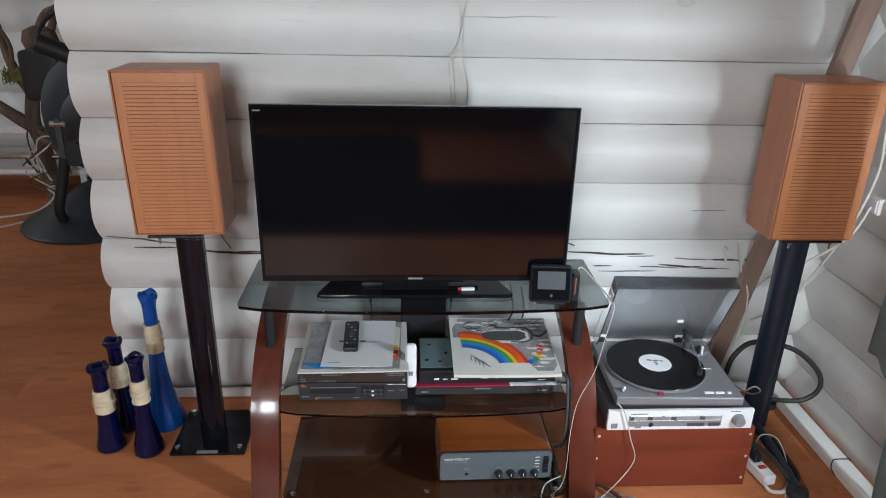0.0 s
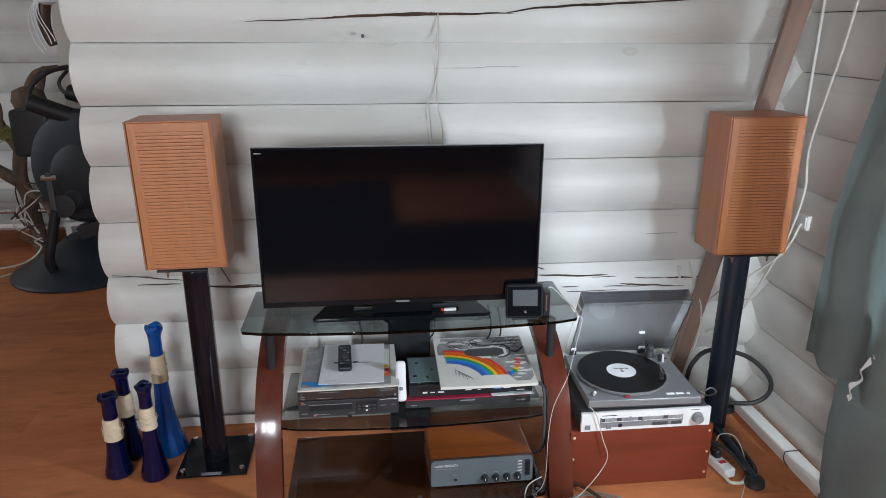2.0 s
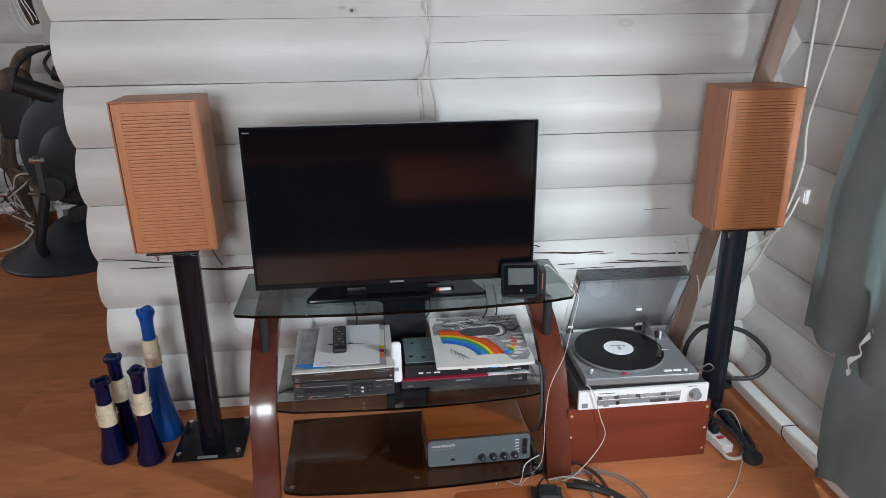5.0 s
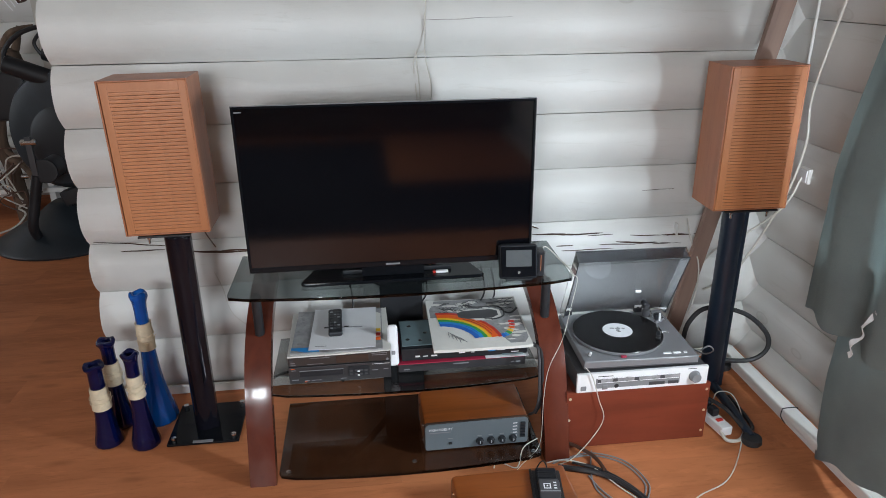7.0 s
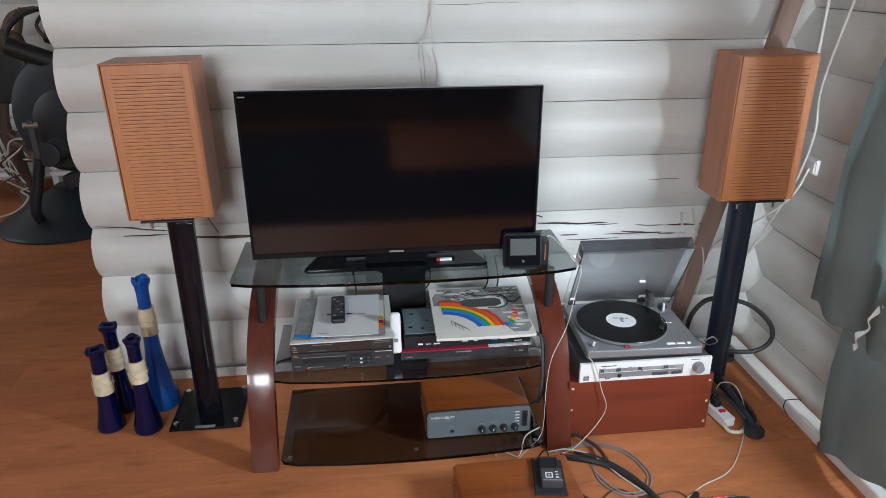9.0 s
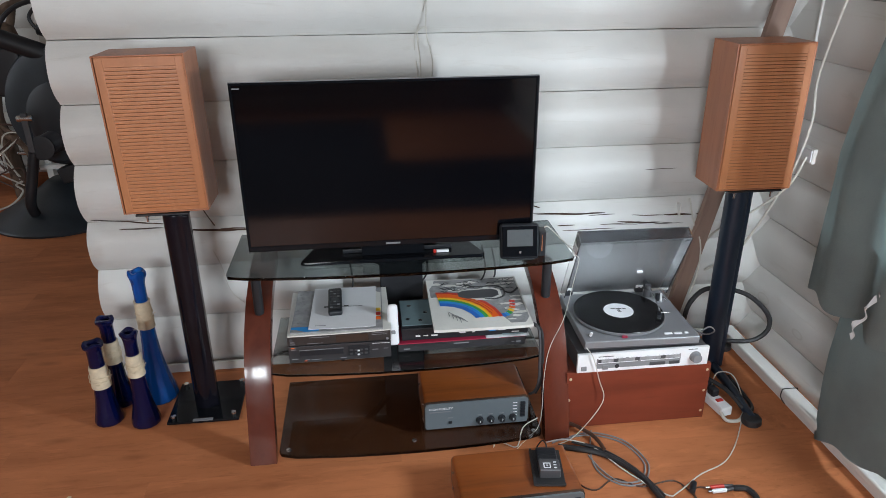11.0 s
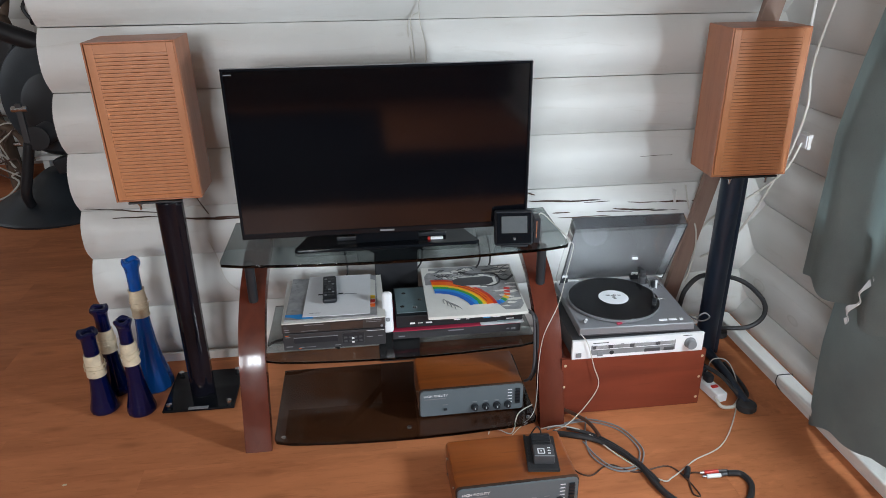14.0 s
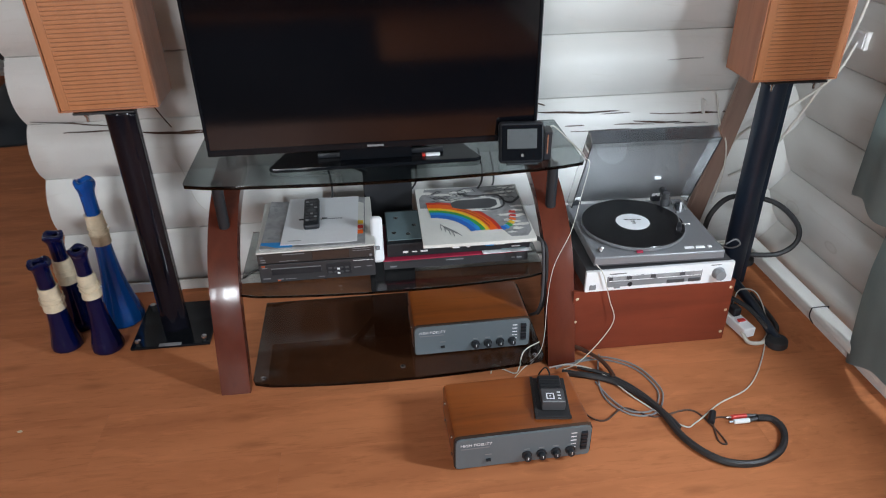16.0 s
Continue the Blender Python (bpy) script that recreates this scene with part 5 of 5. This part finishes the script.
cable([(0.566, 1.99, 0.31), (0.59, 1.985, 0.275), (0.616, 1.985, 0.19), (0.635, 1.98, 0.123), (0.6, 1.97, 0.06), (0.53, 1.94, 0.01), (0.48, 1.92, 0.006)], 0.0015, WIRE, "cream cable hanging from the receiver to the floor")
cable([(0.418, 2.12, 0.34), (0.425, 2.055, 0.36), (0.428, 2.03, 0.33), (0.43, 2.02, 0.2), (0.425, 2.04, 0.13), (0.428, 2.12, 0.06)], 0.0045, DARKGREY, "dark grey cable hanging at the shelf")
cable([(0.428, 2.12, 0.33), (0.435, 2.05, 0.35), (0.44, 2.035, 0.30), (0.44, 2.03, 0.18), (0.435, 2.07, 0.1)], 0.005, RUBBER, "black cable hanging at the shelf")
# wires from the crack down to the television
cable([(0.132, 2.512, 1.49), (0.131, 2.508, 1.43), (0.133, 2.548, 1.397), (0.129, 2.508, 1.30), (0.105, 2.54, 1.205), (0.108, 2.508, 1.13), (0.112, 2.5, 1.05), (0.11, 2.42, 1.0)], 0.0017, WIRE, "thin cream wires hanging on the log wall")
cable([(0.133, 2.509, 1.49), (0.137, 2.506, 1.40), (0.131, 2.504, 1.28), (0.132, 2.515, 1.20), (0.148, 2.506, 1.12), (0.146, 2.5, 1.05), (0.14, 2.42, 1.0)], 0.0017, WIRE, "thin cream wires hanging on the log wall")
cable([(0.129, 2.53, 1.22), (0.095, 2.535, 1.19), (0.098, 2.51, 1.10), (0.10, 2.45, 1.02)], 0.0014, WIRE, "thin cream wires hanging on the log wall")
# white cables on the window wall
cable([(1.36, 2.15, 1.75), (1.36, 2.168, 1.591), (1.36, 2.204, 1.396), (1.36, 2.285, 1.083), (1.36, 2.272, 0.931), (1.358, 2.306, 0.779), (1.352, 2.357, 0.656), (1.345, 2.45, 0.48), (1.30, 2.49, 0.36), (1.2, 2.5, 0.30)], 0.0045, WIRE, "white cable hanging down the window wall")
cable([(1.385, 2.30, 0.80), (1.35, 2.31, 0.70), (1.30, 2.40, 0.58), (1.22, 2.49, 0.47), (1.16, 2.50, 0.38)], 0.004, WIRE, "white cable running behind the speaker stand")
cable([(1.31, 2.42, 0.71), (1.31, 2.47, 0.6), (1.32, 2.49, 0.42), (1.31, 2.49, 0.25)], 0.004, WIRE, "white cable hanging in the corner")
cable([(1.10, 2.50, 0.60), (1.11, 2.47, 0.52), (1.135, 2.44, 0.44), (1.13, 2.42, 0.34), (1.10, 2.40, 0.25)], 0.0028, WIRE, "thin white cable behind the record player")
solo("wall_clip", box(1.068, 1.074, 2.505, 2.535, 0.53, 0.575, 0.0015), WHITE, "small white cable clip on the log wall", "cable clip")
cable([(1.06, 2.34, 0.17), (1.075, 2.34, 0.25), (1.142, 2.345, 0.302), (1.275, 2.33, 0.28), (1.365, 2.31, 0.205), (1.378, 2.3, 0.14), (1.335, 2.31, 0.09), (1.25, 2.32, 0.085), (1.17, 2.34, 0.09)], 0.0088, RUBBER, "thick black cable looped round the stand")
cable([(1.0, 2.1, 0.275), (1.02, 2.09, 0.295), (1.045, 2.1, 0.27), (1.04, 2.15, 0.23), (1.0, 2.2, 0.24)], 0.0025, WIREGREY, "thin grey cable behind the receiver")
cable([(1.06, 2.12, 0.07), (1.1, 2.06, 0.06), (1.13, 2.0, 0.03), (1.15, 1.99, 0.012), (1.18, 2.02, 0.01), (1.19, 2.1, 0.01), (1.19, 2.2, 0.012)], 0.007, RUBBER, "black mains cable by the power strip")
cable([(1.055, 2.0, 0.02), (1.06, 1.965, 0.008), (1.1, 1.96, 0.006), (1.135, 1.99, 0.008)], 0.006, WIRE, "white mains lead of the power strip")
cable([(-0.56, 2.49, 0.02), (-0.5, 2.44, 0.05), (-0.42, 2.42, 0.10), (-0.30, 2.44, 0.10), (-0.20, 2.42, 0.05)], 0.005, RUBBER, "black cable behind the stand")
cable([(-0.63, 2.508, 0.483), (-0.613, 2.525, 0.412), (-0.585, 2.508, 0.315), (-0.504, 2.52, 0.228)], 0.0011, WIRE, "thin grey speaker wire on the wall")
cable([(-0.62, 2.36, 0.72), (-0.61, 2.4, 0.66), (-0.6, 2.45, 0.6)], 0.002, WIREBROWN, "thin speaker wire under the loudspeaker")
cable([(0.47, 2.23, 0.60), (0.515, 2.33, 0.585), (0.555, 2.28, 0.553), (0.565, 2.2, 0.552), (0.562, 2.155, 0.552)], 0.0022, WIRE, "white cable over the glass edge")
for k, (x, y, z) in enumerate(((0.30, 2.38, 0.50), (0.34, 2.40, 0.48), (0.1, 2.41, 0.50), (-0.16, 2.4, 0.47))):
    cable([(x, y, z), (x + 0.01, y - 0.02, z - 0.09), (x - 0.03, y - 0.01, z - 0.17), (x + 0.02 * k, y, 0.264)], 0.003, RUBBER, "black cable behind the players")

plugs = thing("audio_plugs", (0.89, 1.668, 0.0), "red and white audio plugs on a black lead", "plug")
for dy, mt in ((0.008, RED), (-0.008, PAPER)):
    a = part("plug", rod((-0.03, dy, 0.008), (0.012, dy, 0.008), 0.0065, 14), mt, plugs)
    part("plug_tip", rod((-0.044, dy, 0.008), (-0.03, dy, 0.008), 0.004, 12), STEEL, a)
    part("sleeve", rod((0.012, dy, 0.008), (0.04, dy * 0.6, 0.009), 0.005, 12), DARKGREY, a)
adapter = solo("jack_adapter", rod((0.80, 1.665, 0.009), (0.822, 1.70, 0.009), 0.009, 14), BLACK, "small black jack adapter on the floor", "adapter")
solo("floor_speck", blot(0, 0, 0.007, 0.004, 0.002, 4.0, 12), CREAM, "pale crumb on the wooden floor", "crumb", (-0.983, 1.873, 0.0))


# ---- curtain ----
def drape(name, edge, near_y, z_top, z_bottom, x, folds, depth, label, rise=0.0):
    """Cloth in folds beside the window; edge(z) gives its free edge's y."""
    bm, nu, nv = bmesh.new(), 72, 26
    rows = []
    for j in range(nv + 1):
        z = z_top + (z_bottom - z_top) * j / nv
        ye = edge(z)
        row = []
        for i in range(nu + 1):
            u = i / nu
            y = ye + (near_y - ye) * u
            sway = depth * math.sin(folds * 2 * math.pi * u + 0.6 * math.sin(z * 2.2)) * (0.55 + 0.45 * u) + 0.012 * noise.noise(Vector((u * 6, z * 3, x)))
            sway += 0.04 * max(0.0, 1 - u / 0.14) ** 2
            hem = (0.012 * math.sin(u * 17 + x * 9) + rise * min(1.0, (ye - y) / 0.3)) * (j / nv) ** 6
            row.append(bm.verts.new((x + sway, y, z + hem)))
        rows.append(row)
    for a, b in zip(rows, rows[1:]):
        for i in range(nu):
            bm.faces.new((a[i], a[i + 1], b[i + 1], b[i]))
    bmesh.ops.solidify(bm, geom=bm.faces[:], thickness=0.003)
    return part(name, bm, CLOTH, curtain, label)


curtain = thing("curtain", (0, 0, 0), "grey-green cloth curtain drawn aside by the window", "curtain")
drape("upper_cloth", lambda z: 1.915 + 0.105 * min(1, max(0, (1.35 - z) / 0.45)), 1.512, 2.35, 0.475, 1.243, 2.4, 0.022, "grey-green gathered cloth")
drape("lower_cloth", lambda z: 1.858 + 0.02 * min(1, max(0, z / 0.3)) + 0.006 * math.sin(z * 9), 1.08, 0.70, 0.008, 1.262, 3.0, 0.011, "long grey-green cloth behind", 0.12)
ruffle, edge = bmesh.new(), []
for i in range(25):
    t = i / 24
    y, z, x = 1.660 + 0.060 * t, 0.62 - 0.17 * t, 1.214 + 0.010 * math.sin(t * 15)
    w = 0.006 + 0.009 * math.sin(t * 11) ** 2
    edge.append([ruffle.verts.new(p) for p in ((x, y, z), (x + 0.002, y + w * 0.8, z + w * 0.8), (x + 0.004, y + w * 0.8, z + w * 0.8), (x + 0.003, y, z))])
for p, q in zip(edge, edge[1:]):
    for i in range(4):
        ruffle.faces.new((p[i], p[(i + 1) % 4], q[(i + 1) % 4], q[i]))
bmesh.ops.recalc_face_normals(ruffle, faces=ruffle.faces[:])
part("ruffle", ruffle, PAPER, curtain, "white ruffled lining edge")
part("rod", rod((1.31, 0.2, 2.37), (1.31, 2.1, 2.37), 0.014), WHITE, curtain)

# ---- room beyond ----
spot = thing("floor_spotlight", (-1.88, 4.36, 0), "big matte black floor spotlight on a cone base", "floor lamp")
part("base", lathe([(0.40, 0.0), (0.405, 0.012), (0.395, 0.022), (0.30, 0.075), (0.17, 0.15), (0.085, 0.215), (0.05, 0.235)], 56), SPOTBLACK, spot)
for i in range(14):
    a = 2 * math.pi * i / 14
    part("rivet", lathe([(0.008, 0.016), (0.006, 0.024), (0.002, 0.026)], 10, at=(0.385 * math.cos(a), 0.385 * math.sin(a), 0)), STEEL, spot)
part("stem", tube([(-0.069, -0.26, 0.10), (-0.059, -0.3, 0.178), (-0.018, -0.3, 0.321), (0.023, -0.3, 0.461)], 0.028, 12), MATTE, spot)
turn = Matrix.Translation((0.145, -0.02, 0.66)) @ Matrix.Rotation(radians(82), 4, "X") @ Matrix.Rotation(radians(-18), 4, "Y")
part("drum", lathe([(0.24, -0.14), (0.30, -0.13), (0.325, -0.09), (0.325, 0.10), (0.30, 0.13), (0.20, 0.145)], 56, m=turn), SPOTBLACK, spot)
part("rear_cap", lathe([(0.19, 0.13), (0.185, 0.17), (0.15, 0.19), (0.03, 0.195)], 40, at=(0.03, 0, -0.06), m=turn), MATTE, spot)
part("nozzle", rod((0.10, -0.2, 0.50), (0.07, -0.30, 0.485), 0.058, 24), DARKGREY, spot)
part("nozzle_rim", lathe([(0.05, 0.0), (0.066, 0.002), (0.066, 0.016), (0.05, 0.018)], 24, at=(0.072, -0.30, 0.486), m=Matrix.Rotation(radians(88), 4, "X")), MATTE, spot)
part("lamp_tube", rod((-0.12, -0.06, 1.03), (0.16, -0.06, 0.92), 0.05, 20), MATTE, spot)
part("lamp_tube", rod((0.06, 0.02, 1.08), (0.34, 0.02, 0.98), 0.045, 20), MATTE, spot)
part("handle", tube([(-0.16, 0.0, 0.98), (-0.13, 0, 1.10), (-0.02, 0, 1.19), (0.14, 0, 1.22), (0.32, 0, 1.18)], 0.013, 8), MATTE, spot)
part("handle", tube([(0.05, 0.02, 1.06), (0.02, 0.02, 1.13), (0.08, 0.02, 1.2)], 0.010, 8), MATTE, spot)
part("clamp", rod((-0.016, -0.31, 0.647), (0.064, -0.31, 0.647), 0.018, 14), STEEL, spot)
part("clamp_plate", box(0.008, 0.040, -0.325, -0.305, 0.467, 0.677, 0.004), DARKGREY, spot)
part("ballast_box", box(-0.30, -0.08, 0.02, 0.2, 0.70, 0.98, 0.03), MATTE, spot)
part("lower_arm", box(-0.02, 0.36, -0.04, 0.04, -0.045, 0.045, 0.012, m=Matrix.Translation((0.08, -0.12, 0.28)) @ Matrix.Rotation(radians(-18), 4, "Y")), MATTE, spot)

tree = thing("driftwood_branch", (-2.33, 4.72, 0), "gnarled brown driftwood branch standing on the floor", "driftwood")
part("trunk", tube([(0.05, 0.0, 0.0), (0.04, 0.0, 0.2), (0.02, 0.02, 0.36), (0.0, 0, 0.52), (0.03, 0.02, 0.72), (0.10, 0.0, 0.9), (0.13, 0, 1.06)], 0.05, 12, taper=0.035), DRIFT, tree)
for pts, r0, r1 in (([(0.0, 0, 0.48), (-0.12, 0, 0.56), (-0.25, 0.02, 0.66), (-0.36, 0, 0.82)], 0.045, 0.02), ([(0.02, 0, 0.7), (-0.06, 0.0, 0.86), (-0.10, 0.02, 1.05), (-0.12, 0.0, 1.3)], 0.035, 0.012),
                    ([(0.1, 0, 0.95), (0.2, 0.0, 1.05), (0.26, 0, 1.2)], 0.035, 0.015), ([(0.02, 0, 0.42), (0.14, -0.05, 0.36), (0.2, -0.08, 0.2)], 0.03, 0.015), ([(0.12, 0, 1.02), (0.2, 0, 1.16), (0.34, 0.0, 1.2)], 0.03, 0.012),
                    ([(0.03, -0.02, 0.74), (-0.03, -0.04, 0.84), (-0.02, -0.05, 0.98), (-0.08, -0.05, 1.12)], 0.02, 0.007), ([(0.0, 0, 0.5), (0.07, -0.04, 0.44), (0.16, -0.06, 0.42), (0.24, -0.07, 0.34)], 0.018, 0.008)):
    part("limb", tube(pts, r0, 9, taper=r1), DRIFT, tree)
part("burl", lathe([(0.03, -0.08), (0.085, -0.05), (0.1, 0.0), (0.085, 0.06), (0.03, 0.085)], 18, at=(0.15, -0.03, 1.0)), DRIFT, tree)
moss = bmesh.new()
for i in range(60):
    a, b = random.uniform(0, 6.3), random.uniform(-0.06, 0.06)
    tube([(-0.02 + 0.06 * math.cos(a), -0.05 + 0.03 * math.sin(a * 2), 0.80 + b), (-0.02 + 0.08 * math.cos(a + 1), -0.06, 0.80 - b), (-0.02 + 0.05 * math.cos(a + 2.4), -0.05 + 0.02 * math.sin(a), 0.79 + b * 0.6)], 0.0025, 4, moss, 3)
part("moss_tuft", moss, MOSS, tree, "tuft of dry yellow moss")
bench = thing("low_bench", (-2.75, 4.95, 0), "low white bench with a metal rail", "bench")
part("bench_top", box(-0.75, 0.75, -0.16, 0.2, 0.42, 0.47, 0.01), WHITE, bench)
part("rail", rod((-0.8, -0.22, 0.29), (0.75, -0.22, 0.29), 0.016), STEEL, bench)
part("shelf", box(-0.75, 0.75, -0.2, 0.2, 0.17, 0.20, 0.005), WHITE, bench)
for x in (-0.7, 0.62):
    part("leg", box(x - 0.02, x + 0.02, -0.15, 0.18, 0, 0.42, 0.004), WHITE, bench)
for k in range(7):
    a = k * 0.9
    cable([(-2.24 + 0.09 * math.cos(a), 4.5 + 0.03 * math.sin(a), 0.16 + 0.035 * k), (-2.19 + 0.10 * math.cos(a + 1.2), 4.49, 0.26 + 0.04 * k), (-2.26 + 0.06 * math.cos(a + 2.5), 4.5, 0.20 + 0.05 * k),
           (-2.21 + 0.05 * math.sin(a), 4.52, 0.12 + 0.02 * k)], 0.0045, WIRE if k % 2 else WIREBROWN, "thin cord tangled round the driftwood")
cable([(-2.9, 4.3, 0.005), (-2.5, 4.38, 0.005), (-2.3, 4.5, 0.01), (-2.22, 4.58, 0.08), (-2.26, 4.6, 0.12), (-2.2, 4.58, 0.15)], 0.006, WIRE, "white cord on the floor of the next room")
cable([(-2.8, 4.12, 0.005), (-2.5, 4.15, 0.005), (-2.3, 4.3, 0.005), (-2.2, 4.5, 0.01)], 0.005, WIRE, "white cord on the floor of the next room")
solo("corner_panel", box(-2.12, -1.5, 5.06, 5.1, 0.0, 2.6, 0.004), PLASTER, "plain grey-white panel before the far wall", "panel", kind="structure")
horn = thing("hanging_horn", (-1.375, 3.2, 1.37), "red-brown horn tied with pale cord, hanging", "wall ornament")
part("horn_body", tube([(0.03, 0, 0.24), (0.0, 0, 0.17), (-0.012, 0, 0.08), (0.008, 0, 0.0)], 0.034, 14, taper=0.018), WIREBROWN, horn)
part("cloth_knot", lathe([(0.012, 0.15), (0.040, 0.165), (0.046, 0.195), (0.034, 0.225), (0.012, 0.235)], 14, ripple=0.12, folds=5, at=(0.005, 0, 0)), PAPER, horn)
for k in range(5):
    part("cord", tube([(0.0, -0.035, 0.19), (-0.05 + 0.010 * k, -0.038, 0.12), (-0.05 + 0.02 * k, -0.036, 0.03 + 0.01 * (k % 2)), (-0.02 + 0.012 * k, -0.03, -0.03 + 0.012 * k)], 0.0022, 6), PAPER, horn)
part("hanging_cord", rod((0.03, 0, 0.23), (0.03, 0, 1.23), 0.004, 8), PAPER, horn)

# ---- floor planks ----
PLANK = mesh_of("plank", box(0.0001, 1.2199, 0.0001, 0.1919, -0.006, 0.0, 0.0002, 1), FLOOR)
row, y = 0, -2.7
while y < 5.3:
    x = -4.4 - (row * 0.47 + 0.2) % 1.22
    while x < 1.5:
        x0, x1 = max(x, -4.3), min(x + 1.22, 1.5)
        if x1 - x0 > 0.02:
            ob = new("plank", PLANK)
            ob.parent, ob.location, ob.scale = ground, (x0, y, 0), ((x1 - x0) / 1.22, 1, 1)
        x += 1.22
    y += 0.192
    row += 1
